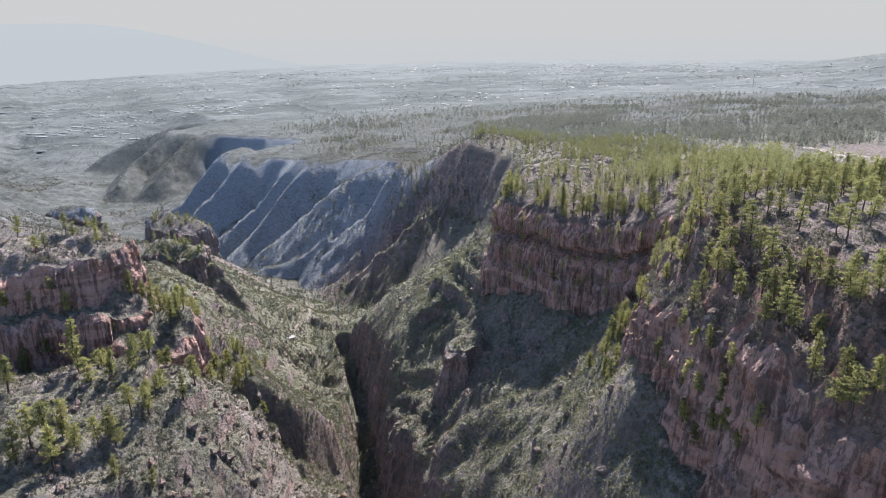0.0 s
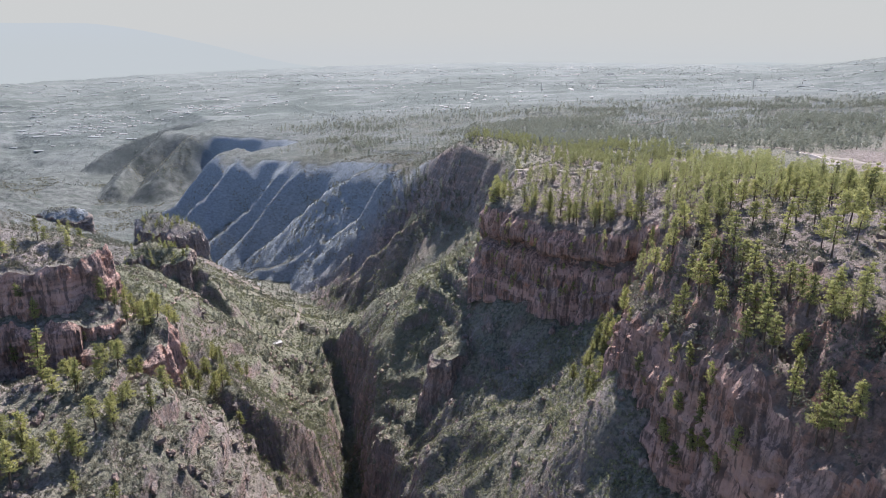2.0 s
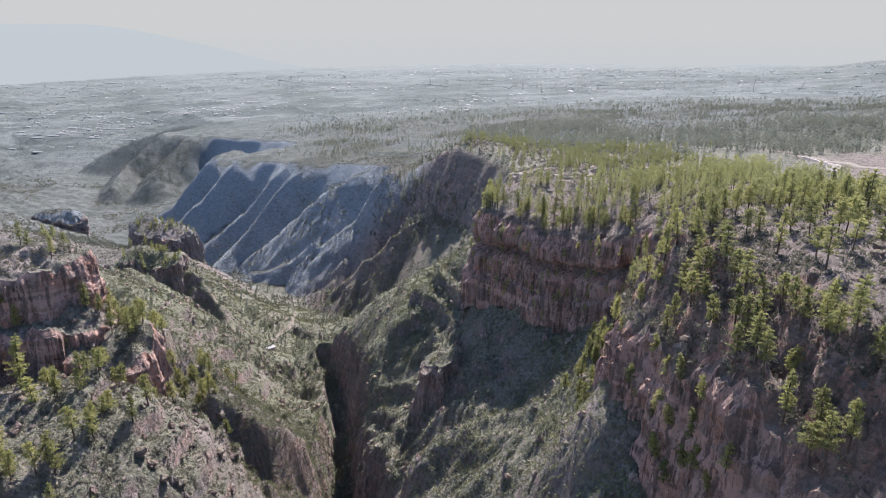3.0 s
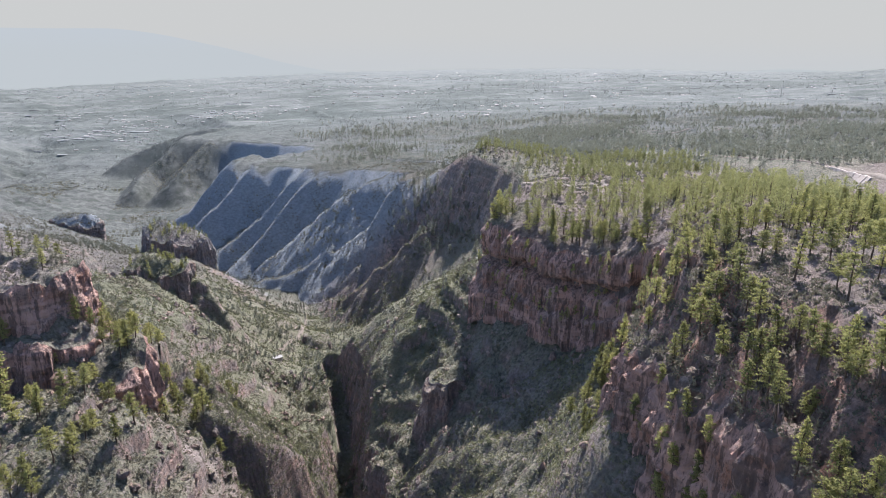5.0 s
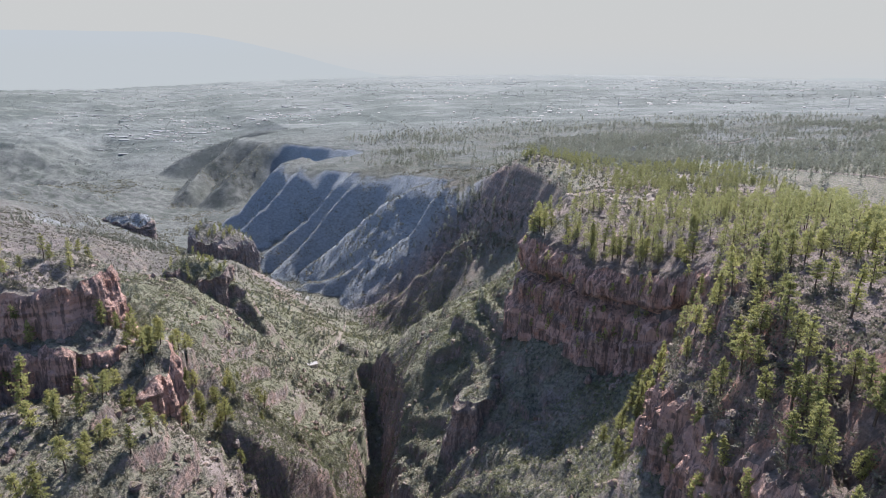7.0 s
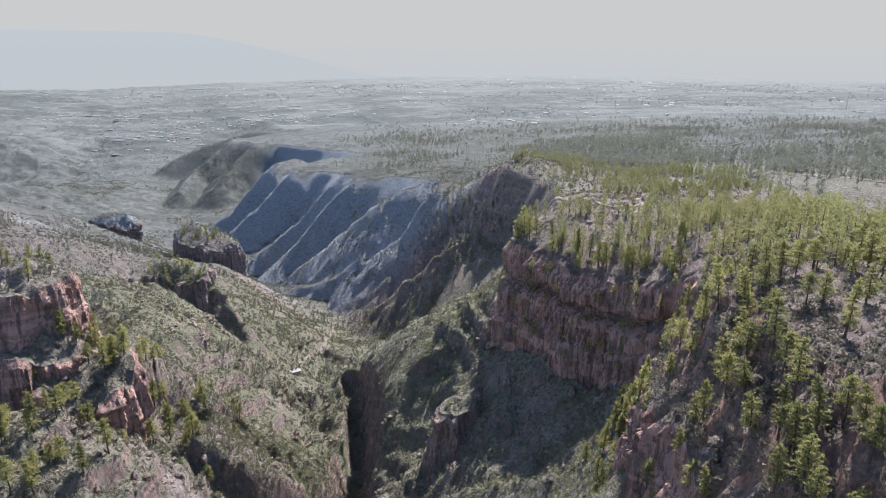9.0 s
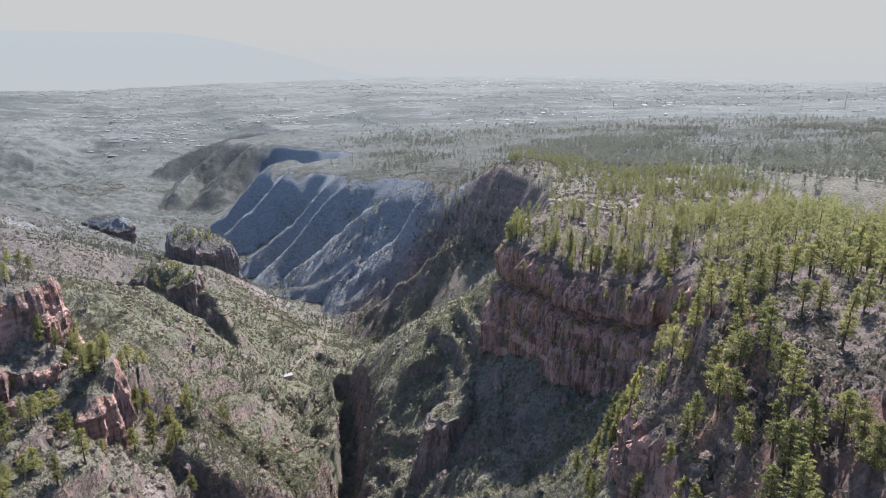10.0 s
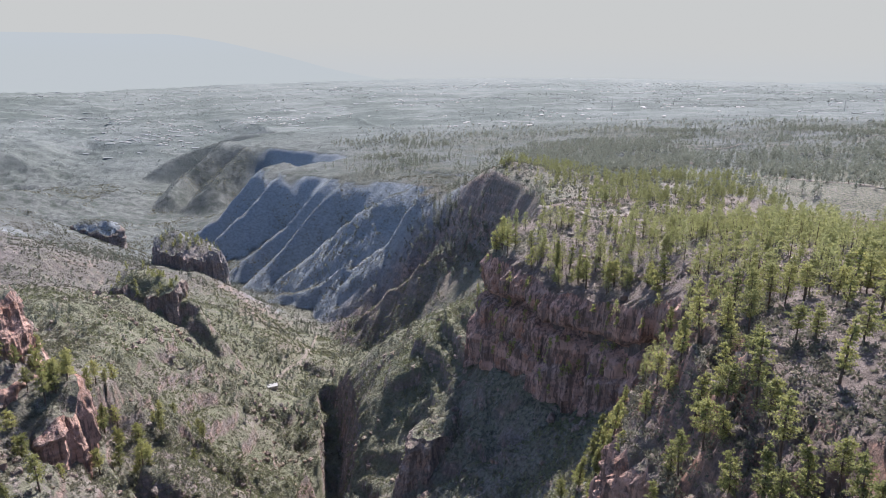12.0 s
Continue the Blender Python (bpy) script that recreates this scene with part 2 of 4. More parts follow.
rim_near = craggy(rounded([p for p in RIM if p[1] < 760]), 5.5, 5.5, 71)
RIM_LINE = np.vstack([rim_near, rounded([p for p in RIM if p[1] > 790], 1)])
OUTCROPS = [(craggy(np.vstack([rounded(ring, 2, True)] + [rounded(ring, 2, True)[:1]]), 3.0, 4.0 if len(ring) > 6 else 2.0, 80)[:-1], top, tilt, edge)
            for ring, top, tilt, edge in OUTCROPS]


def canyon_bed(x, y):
    """Distance from the stream bed of the lower valley, to its west."""
    d, _, side = along([p[:2] for p in canyon_lines[2]], x, y)
    return d * side


def rim_side(x, y):
    d, w, side = along(RIM_LINE, x, y)
    return -d * side, w[..., 0]


def land(x, y, fine=True):
    """Height of the ground."""
    wob = fractal(x, y, size=45, octaves=4, seed=3)
    wob2 = fractal(x, y, size=14, octaves=3, seed=9)
    far = smooth(500, 1100, y)
    low = canyon_sheet(x, y)
    relief = ridged(x, y, size=60, octaves=5, seed=21)
    low = low + wob * (4 - 2.5 * far) + relief * (4 - 2.4 * far) + ridged(x, y, size=34, octaves=4, seed=27) * 2.6 * far - 3
    hills = smooth(720, 1200, y) * smooth(20, 300, canyon_bed(x, y))
    low = low + (fractal(x, y, size=380, octaves=3, seed=24) * 36 + ridged(x, y, size=210, octaves=5, seed=23) * 24 + ridged(x, y, size=60, octaves=4, seed=26) * 8 - 12) * hills * (1 - 0.7 * smooth(1800, 2600, y))
    for rib in RIBS:
        q = np.array(rib)
        near = (x > q[:, 0].min() - 170) & (x < q[:, 0].max() + 170) & (y > q[:, 1].min() - 170) & (y < q[:, 1].max() + 170)
        if not near.any():
            continue
        nx, ny, nw = x[near], y[near], wob2[near]
        d, v, _ = along(rib, nx + nw * (4 - 2 * far[near]) + wob[near] * 4 * far[near], ny + grain(nx, ny, size=11, seed=5) * (3 - 2 * far[near]))
        calm = 1 - 0.45 * far[near]
        crest = v[..., 0] + 7 * far[near] - v[..., 1] * d + nw * 2.5 * calm + ridged(nx, ny, size=16, octaves=3, seed=91) * 2.2 * calm
        base = low[near]
        low[near] = np.maximum(base, crest) + 1.0 * np.exp(-np.abs(base - crest) / 2)
    for gully in GULLIES:
        q = np.array(gully)
        near = (x > q[:, 0].min() - 60) & (x < q[:, 0].max() + 60) & (y > q[:, 1].min() - 60) & (y < q[:, 1].max() + 60)
        if near.any():
            d, v, _ = along(gully, x[near] + wob2[near] * 3, y[near] + grain(x[near], y[near], size=9, seed=6) * 2)
            low[near] = np.minimum(low[near], v[..., 0] + v[..., 1] * d + wob2[near] * 2)
    # rock ledges
    band = low / 13 + fractal(x, y, size=70, octaves=3, seed=51) * 1.3
    f = band - np.floor(band)
    bite = smooth(-0.25, 0.35, fractal(x, y, size=38, octaves=3, seed=53)) * smooth(620, 500, y)
    bite = bite * (1 - smooth(-30, 0, x) * smooth(92, 72, x) * smooth(352, 330, y))
    low = low + bite * 13 * 0.8 * (smooth(0.38, 0.62, f) - f)
    low = low + (fractal(x, y, size=9, octaves=3, seed=57) * 1.6 + ridged(x, y, size=6, octaves=2, seed=58) * 1.1 + ridged(x, y, size=13, octaves=3, seed=59) * 1.6 * smooth(-40, -75, x)) * smooth(900, 500, y)
    crag = smooth(62, 30, np.hypot(x + 78, (y - 360) * 0.8))
    low = low + crag * (ridged(x, y, size=11, octaves=4, seed=151) * 4.5 + np.round(fractal(x, y, size=9, octaves=2, seed=152) * 2.5) * 1.8 - 2)
    d, v, _ = along(GORGE, x + wob2 * 3, y + wob * 3)
    wall = v[..., 0] + np.maximum(0, d - v[..., 1]) * 4.6 + np.minimum(d, v[..., 1]) * 0.25 + wob2 * 4 + ridged(x, y, size=12, octaves=4, seed=97) * 9
    low = np.minimum(low, wall)
    for ring, top, tilt, edge in OUTCROPS:
        cx, cy = np.mean([p[0] for p in ring]), np.mean([p[1] for p in ring])
        near = (np.abs(x - cx) < 140) & (np.abs(y - cy) < 140)
        if near.any():
            nx, ny = x[near], y[near]
            s = inside([tuple(p) for p in ring], nx, ny)
            lid = top + (nx - cx) * tilt[0] + (ny - cy) * tilt[1] + wob2[near] * 6 + ridged(nx, ny, size=24, octaves=3, seed=77) * min(6.0, (top - 40) * 0.05) + np.minimum(0, s - 14) * (0.42 if top > 85 else 0.6)
            low[near] = low[near] + np.maximum(0, lid - low[near]) * smooth(-edge / 2, edge / 2, s)
    high = plateau_sheet(x, y) + wob * 3 + wob2 * 1.6 * smooth(1200, 500, y) + fractal(x, y, size=220, octaves=3, seed=40) * (2 + 3 * smooth(700, 2500, y)) + ridged(x, y, size=240, octaves=4, seed=44) * 13 * smooth(80, 260, x) * smooth(780, 1000, y) * smooth(2200, 1600, y)
    for hx, hy, rise, reach in ((292, 592, -15, 48), (32, 716, 9, 45), (-1960, 3650, 55, 170), (1750, 2500, 60, 330), (2300, 3400, 70, 400)):
        high = high + rise * np.exp(-((x - hx) ** 2 + (y - hy) ** 2) / reach ** 2)
    s, w = rim_side(x, y)
    s = s + wob * 5 * far
    flank = smooth(306, 290, y)
    rough = flank * smooth(26, 16, s) * smooth(0, 4, s)
    high = high + rough * (ridged(x, y, size=17, octaves=4, seed=111) * 8 + ridged(x, y, size=6, octaves=4, seed=112) * 3.6 + np.round(fractal(x, y, size=11, octaves=3, seed=113) * 3) * 1.6 - 5)
    high = high + np.minimum(0, s - 22) * 0.2 * (1 - far) * (1 - flank) + np.minimum(0, s - 15) * 1.45 * flank
    t = np.clip(s / w, 0, 1)
    wide = smooth(45, 80, w)
    t = np.where(w > 20, np.clip((s / w + 1.05 - 0.5 * wide) / (1.15 - 0.5 * wide), 0, 1) ** 1.35, smooth(0, 1, t))
    return np.maximum(low * (1 - t) + high * t, np.where((w > 20) & (low < high + 6), low, -1e9))




# ---- materials ----
def material(name):
    m = bpy.data.materials.new(name)
    m.use_nodes = True
    m.node_tree.nodes["Principled BSDF"].inputs["Specular IOR Level"].default_value = 0.2
    return m, m.node_tree.nodes, m.node_tree.links, m.node_tree.nodes["Principled BSDF"]


def place_of(n, l, scale=(1, 1, 1)):
    geo = n.new("ShaderNodeNewGeometry")
    m = n.new("ShaderNodeMapping")
    m.inputs["Scale"].default_value = scale
    l.new(geo.outputs["Position"], m.inputs["Vector"])
    return m.outputs["Vector"]


def speck(n, l, vector, scale, detail=4, rough=0.55, low=0.35, high=0.65):
    """Noise, spread to 0..1."""
    t = n.new("ShaderNodeTexNoise")
    t.inputs["Scale"].default_value, t.inputs["Detail"].default_value, t.inputs["Roughness"].default_value = scale, detail, rough
    l.new(vector, t.inputs["Vector"])
    r = n.new("ShaderNodeMapRange")
    r.interpolation_type = "SMOOTHSTEP"
    r.inputs["From Min"].default_value, r.inputs["From Max"].default_value = low, high
    l.new(t.outputs["Fac"], r.inputs["Value"])
    return r.outputs["Result"]


def blend(n, l, fac, a, b, kind="MIX"):
    m = n.new("ShaderNodeMix")
    m.data_type, m.blend_type = "RGBA", kind
    for socket, v in ((m.inputs["Factor"], fac), (m.inputs[6], a), (m.inputs[7], b)):
        if isinstance(v, (int, float)):
            socket.default_value = v
        elif isinstance(v, tuple):
            socket.default_value = (*v, 1)
        else:
            l.new(v, socket)
    return m.outputs[2]


def times(n, l, a, b, op="MULTIPLY"):
    m = n.new("ShaderNodeMath")
    m.operation, m.use_clamp = op, True
    for socket, v in ((m.inputs[0], a), (m.inputs[1], b)):
        if isinstance(v, (int, float)):
            socket.default_value = v
        else:
            l.new(v, socket)
    return m.outputs[0]


def bumped(n, l, bsdf, height, strength, distance):
    b = n.new("ShaderNodeBump")
    b.inputs["Strength"].default_value, b.inputs["Distance"].default_value = strength, distance
    l.new(height, b.inputs["Height"])
    l.new(b.outputs["Normal"], bsdf.inputs["Normal"])


def steep(n, l, low, high):
    """0 on level ground, 1 on steep rock."""
    geo = n.new("ShaderNodeNewGeometry")
    sep = n.new("ShaderNodeSeparateXYZ")
    l.new(geo.outputs["Normal"], sep.inputs["Vector"])
    r = n.new("ShaderNodeMapRange")
    r.inputs["From Min"].default_value, r.inputs["From Max"].default_value = high, low
    l.new(sep.outputs["Z"], r.inputs["Value"])
    return r.outputs["Result"]


def stretch(n, l, axis, low, high):
    geo = n.new("ShaderNodeNewGeometry")
    sep = n.new("ShaderNodeSeparateXYZ")
    l.new(geo.outputs["Position"], sep.inputs["Vector"])
    r = n.new("ShaderNodeMapRange")
    r.interpolation_type = "SMOOTHSTEP"
    r.inputs["From Min"].default_value, r.inputs["From Max"].default_value = low, high
    l.new(sep.outputs[axis], r.inputs["Value"])
    return r.outputs["Result"]


def rock_colour(n, l, red=0.35, one=(0.375, 0.290, 0.250), two=(0.320, 0.272, 0.245), far=True):
    p = place_of(n, l)
    streak = place_of(n, l, (1, 1, 0.14))
    layer = place_of(n, l, (0.10, 0.10, 1))
    c = blend(n, l, speck(n, l, p, 0.05, 3, 0.5, 0.4, 0.6), one, two)
    c = blend(n, l, times(n, l, speck(n, l, p, 0.10, 5, 0.6, 0.45, 0.62), red), c, (0.500, 0.250, 0.165))
    c = blend(n, l, times(n, l, speck(n, l, layer, 0.45, 4, 0.6, 0.50, 0.62), 0.5), c, (0.480, 0.330, 0.265))
    c = blend(n, l, times(n, l, speck(n, l, streak, 0.2, 5, 0.6, 0.47, 0.60), 0.45), c, (0.120, 0.090, 0.080))
    c = blend(n, l, times(n, l, speck(n, l, streak, 0.6, 5, 0.65, 0.47, 0.61), 0.6), c, (0.090, 0.075, 0.070))
    c = blend(n, l, times(n, l, speck(n, l, p, 1.3, 6, 0.72, 0.47, 0.63), 0.5), c, (0.105, 0.086, 0.076))
    if not far:
        return c
    # painted haze: rock turns greyer and paler further down the valley
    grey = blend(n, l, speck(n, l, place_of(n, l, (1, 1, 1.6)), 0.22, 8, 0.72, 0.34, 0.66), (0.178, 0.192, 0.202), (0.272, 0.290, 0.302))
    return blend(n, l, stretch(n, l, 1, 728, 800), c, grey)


rock, n, l, bsdf = material("volcanic_rock")
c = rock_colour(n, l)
flat = times(n, l, steep(n, l, 0.90, 0.66), 0.6)
tuft = times(n, l, flat, speck(n, l, place_of(n, l), 0.35, 5, 0.65, 0.38, 0.54))
c = blend(n, l, tuft, c, (0.140, 0.135, 0.070))
l.new(c, bsdf.inputs["Base Color"])
bsdf.inputs["Roughness"].default_value = 0.9
bumped(n, l, bsdf, speck(n, l, place_of(n, l), 0.7, 9, 0.7, 0.2, 0.8), 0.9, 1.6)

red_rock, n, l, bsdf = material("red_layered_rock")
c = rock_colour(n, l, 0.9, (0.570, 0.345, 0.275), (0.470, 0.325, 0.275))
c = blend(n, l, times(n, l, speck(n, l, place_of(n, l, (0.06, 0.06, 1)), 0.16, 3, 0.5, 0.50, 0.58), 0.7), c, (0.640, 0.400, 0.320))
c = blend(n, l, times(n, l, speck(n, l, place_of(n, l, (1, 1, 0.10)), 0.8, 5, 0.65, 0.50, 0.58), 0.35), c, (0.560, 0.375, 0.318))
c = blend(n, l, times(n, l, speck(n, l, place_of(n, l, (1, 1, 0.10)), 0.45, 5, 0.70, 0.50, 0.58), 0.7), c, (0.120, 0.086, 0.076))
l.new(c, bsdf.inputs["Base Color"])
bsdf.inputs["Roughness"].default_value = 0.9
bumped(n, l, bsdf, speck(n, l, place_of(n, l), 0.7, 9, 0.7, 0.2, 0.8), 0.9, 1.6)

basalt, n, l, bsdf = material("dark_basalt")
c = rock_colour(n, l, 0.2, (0.235, 0.195, 0.178), (0.180, 0.165, 0.160), False)
moss = times(n, l, steep(n, l, 0.90, 0.60), times(n, l, speck(n, l, place_of(n, l), 0.3, 5, 0.65, 0.42, 0.56), 0.7))
c = blend(n, l, moss, c, (0.125, 0.125, 0.068))
l.new(c, bsdf.inputs["Base Color"])
bsdf.inputs["Roughness"].default_value = 0.9
bumped(n, l, bsdf, speck(n, l, place_of(n, l), 0.7, 9, 0.7, 0.2, 0.8), 0.9, 1.6)

earth, n, l, bsdf = material("dry_hillside")
p = place_of(n, l)
soil = blend(n, l, speck(n, l, p, 0.03, 4, 0.6, 0.4, 0.62), (0.250, 0.203, 0.182), (0.350, 0.290, 0.262))
soil = blend(n, l, times(n, l, speck(n, l, p, 0.8, 6, 0.72, 0.46, 0.62), 0.8), soil, (0.092, 0.076, 0.066))
soil = blend(n, l, times(n, l, speck(n, l, p, 2.2, 4, 0.7, 0.56, 0.68), 0.6), soil, (0.350, 0.296, 0.262))
scrub_tone = blend(n, l, speck(n, l, p, 0.55, 5, 0.65, 0.42, 0.6), (0.205, 0.194, 0.138), (0.090, 0.089, 0.066))
cover = times(n, l, speck(n, l, p, 0.016, 5, 0.6, 0.42, 0.60), 0.85)
western = times(n, l, stretch(n, l, 0, -55, -90), times(n, l, speck(n, l, p, 0.028, 5, 0.6, 0.36, 0.56), 0.75))
cover = times(n, l, cover, western, "ADD")
east = times(n, l, stretch(n, l, 0, -60, -20), stretch(n, l, 0, 112, 84))
east = times(n, l, east, times(n, l, speck(n, l, p, 0.05, 5, 0.6, 0.30, 0.48), 0.8))
cover = times(n, l, cover, east, "ADD")
upland = times(n, l, times(n, l, stretch(n, l, 0, 60, 110), stretch(n, l, 1, 400, 480)), times(n, l, speck(n, l, p, 0.04, 5, 0.6, 0.26, 0.44), 1.0))
cover = times(n, l, cover, upland, "ADD")
cover = times(n, l, cover, speck(n, l, p, 0.33, 6, 0.7, 0.32, 0.50))
c = blend(n, l, cover, soil, scrub_tone)
litter = blend(n, l, speck(n, l, p, 0.25, 6, 0.7, 0.38, 0.62), (0.125, 0.097, 0.084), (0.228, 0.180, 0.158))
c = blend(n, l, times(n, l, times(n, l, stretch(n, l, 0, 28, 42), stretch(n, l, 2, 184, 194)), times(n, l, speck(n, l, p, 0.03, 4, 0.6, 0.30, 0.50), 0.9)), c, litter)
dusky = times(n, l, stretch(n, l, 0, -190, -330), times(n, l, speck(n, l, p, 0.09, 6, 0.7, 0.30, 0.52), 0.75))
c = blend(n, l, dusky, c, (0.112, 0.098, 0.092))
# green grass and bushes of the middle valley
sward = times(n, l, times(n, l, stretch(n, l, 0, -330, -200), stretch(n, l, 0, 60, 5)), times(n, l, stretch(n, l, 1, 330, 430), stretch(n, l, 1, 900, 640)))
sward = times(n, l, sward, times(n, l, speck(n, l, p, 0.12, 6, 0.7, 0.36, 0.56), 0.85))
c = blend(n, l, sward, c, (0.150, 0.150, 0.096))
# ground of the lower valley and its hills, greyed to paint in haze
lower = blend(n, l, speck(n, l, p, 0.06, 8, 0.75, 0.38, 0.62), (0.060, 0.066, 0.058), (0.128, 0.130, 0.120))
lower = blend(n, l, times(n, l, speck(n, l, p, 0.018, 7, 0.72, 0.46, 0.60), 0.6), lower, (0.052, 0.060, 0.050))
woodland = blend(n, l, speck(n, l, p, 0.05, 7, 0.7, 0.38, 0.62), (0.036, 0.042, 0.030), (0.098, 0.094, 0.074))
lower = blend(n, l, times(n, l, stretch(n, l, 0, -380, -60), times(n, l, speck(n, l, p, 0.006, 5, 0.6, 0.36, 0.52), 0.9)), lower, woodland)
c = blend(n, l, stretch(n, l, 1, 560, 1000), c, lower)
bare = steep(n, l, 0.40, 0.60)
flanks = times(n, l, times(n, l, stretch(n, l, 0, 82, 87), stretch(n, l, 1, 312, 302)), steep(n, l, 0.62, 0.84))
canyon_side = stretch(n, l, 0, -600, -500)
# far canyon walls take the rock tone with its painted haze
walls = times(n, l, times(n, l, stretch(n, l, 1, 560, 760), canyon_side), steep(n, l, 0.76, 0.90))
bare = times(n, l, bare, times(n, l, flanks, walls, "MAXIMUM"), "MAXIMUM")
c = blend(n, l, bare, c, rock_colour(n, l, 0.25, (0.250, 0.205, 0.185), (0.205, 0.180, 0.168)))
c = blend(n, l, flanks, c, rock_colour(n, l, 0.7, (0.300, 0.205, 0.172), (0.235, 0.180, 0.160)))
# fields, woods and dry terraces of the plain, in tones greyed by painted haze
cell = n.new("ShaderNodeTexVoronoi")
cell.inputs["Scale"].default_value = 0.011
l.new(place_of(n, l, (1, 1.7, 0)), cell.inputs["Vector"])
tone = n.new("ShaderNodeSeparateColor")
l.new(cell.outputs["Color"], tone.inputs["Color"])
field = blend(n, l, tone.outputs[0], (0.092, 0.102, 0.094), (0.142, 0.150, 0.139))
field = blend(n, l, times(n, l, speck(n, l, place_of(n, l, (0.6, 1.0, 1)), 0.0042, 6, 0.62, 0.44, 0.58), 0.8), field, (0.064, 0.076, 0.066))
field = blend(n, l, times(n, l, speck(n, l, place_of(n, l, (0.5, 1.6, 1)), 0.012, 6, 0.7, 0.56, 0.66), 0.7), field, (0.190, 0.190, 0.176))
# painted haze: fields fade to pale grey towards the horizon
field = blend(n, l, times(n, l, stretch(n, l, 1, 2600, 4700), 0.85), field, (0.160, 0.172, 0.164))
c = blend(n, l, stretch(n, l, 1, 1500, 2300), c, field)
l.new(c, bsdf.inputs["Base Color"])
bsdf.inputs["Roughness"].default_value = 0.95
bumped(n, l, bsdf, speck(n, l, p, 0.5, 9, 0.72, 0.2, 0.8), 0.9, 1.5)


def leaf_material(name, dark, light, through=0.35):
    m, n, l, bsdf = material(name)
    info = n.new("ShaderNodeObjectInfo")
    geo = n.new("ShaderNodeNewGeometry")
    mix = times(n, l, times(n, l, info.outputs["Random"], 0.5), times(n, l, geo.outputs["Random Per Island"], 0.5), "ADD")
    c = blend(n, l, mix, dark, light)
    l.new(c, bsdf.inputs["Base Color"])
    bsdf.inputs["Roughness"].default_value = 0.6
    t = n.new("ShaderNodeBsdfTranslucent")
    l.new(c, t.inputs["Color"])
    add = n.new("ShaderNodeMixShader")
    add.inputs[0].default_value = through
    l.new(bsdf.outputs[0], add.inputs[1])
    l.new(t.outputs[0], add.inputs[2])
    l.new(add.outputs[0], n["Material Output"].inputs["Surface"])
    return m


needles = leaf_material("pine_needles", (0.092, 0.104, 0.044), (0.450, 0.425, 0.160), 0.55)
mesa_needles = leaf_material("mesa_needles", (0.078, 0.090, 0.040), (0.350, 0.340, 0.140), 0.5)
# haze put into the far foliage as paler, greyer leaf colours
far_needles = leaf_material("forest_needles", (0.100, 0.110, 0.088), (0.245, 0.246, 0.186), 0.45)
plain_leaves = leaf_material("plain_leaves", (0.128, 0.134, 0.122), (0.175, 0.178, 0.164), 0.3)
bush_leaves = leaf_material("scrub_leaves", (0.082, 0.080, 0.058), (0.225, 0.206, 0.146), 0.32)
green_leaves = leaf_material("green_bush_leaves", (0.106, 0.114, 0.062), (0.285, 0.282, 0.156), 0.32)
bark, n, l, bsdf = material("pine_bark")
c = blend(n, l, speck(n, l, place_of(n, l, (1, 1, 0.3)), 3.0, 4), (0.060, 0.045, 0.036), (0.120, 0.085, 0.062))
l.new(c, bsdf.inputs["Base Color"])
bsdf.inputs["Roughness"].default_value = 0.9
track_earth, n, l, bsdf = material("pale_track")
c = blend(n, l, speck(n, l, place_of(n, l), 0.4, 5), (0.150, 0.124, 0.102), (0.205, 0.174, 0.146))
l.new(c, bsdf.inputs["Base Color"])
bsdf.inputs["Roughness"].default_value = 0.95
plaster, n, l, bsdf = material("pale_plaster")
c = blend(n, l, speck(n, l, place_of(n, l), 0.6, 5), (0.270, 0.245, 0.220), (0.400, 0.370, 0.335))
l.new(c, bsdf.inputs["Base Color"])
# haze and sky painted as a glow of the backdrop, tinted by height
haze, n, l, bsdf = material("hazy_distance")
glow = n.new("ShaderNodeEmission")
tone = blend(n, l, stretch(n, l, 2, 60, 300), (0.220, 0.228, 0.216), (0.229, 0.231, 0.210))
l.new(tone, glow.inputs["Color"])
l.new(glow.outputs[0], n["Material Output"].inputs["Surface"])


# distant blue haze painted as a glow, tinted by place and height
far_blue, n, l, bsdf = material("far_blue_haze")
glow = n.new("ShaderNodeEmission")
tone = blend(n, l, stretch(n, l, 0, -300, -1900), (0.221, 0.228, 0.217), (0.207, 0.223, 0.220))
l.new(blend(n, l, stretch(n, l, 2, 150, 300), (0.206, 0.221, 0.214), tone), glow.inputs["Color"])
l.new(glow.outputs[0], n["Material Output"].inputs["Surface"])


def sheet_mesh(name, v, f, mat, shade=True):
    mesh = bpy.data.meshes.new(name)
    mesh.from_pydata(v, [], f)
    if shade:
        mesh.polygons.foreach_set("use_smooth", np.ones(len(mesh.polygons), bool))
    mesh.materials.append(mat)
    return mesh


def grid_faces(rows, cols, closed=False):
    a = (np.arange(rows - 1)[:, None] * cols + np.arange(cols - 1)[None]).ravel()
    return np.stack([a, a + 1, a + cols + 1, a + cols], 1)


def part(name, mesh, parent, label=""):
    ob = new(name, mesh)
    ob.parent = parent
    return tagged(ob, label)


# ---- ground ----
rows_y = [-260.0]
while rows_y[-1] < 4880:
    y = rows_y[-1]
    step = 8 if y < 110 else 1.5 if y < 480 else 1.5 + (y - 480) * 0.0052
    rows_y.append(y + min(step, 40))
rows_y = np.array(rows_y)
cols_u = np.linspace(-1, 1, 590)
gy = np.repeat(rows_y[:, None], len(cols_u), 1)
gx = cols_u[None] * (150 + 0.75 * np.maximum(gy, 100))
gz = land(gx.ravel(), gy.ravel()).reshape(gx.shape)
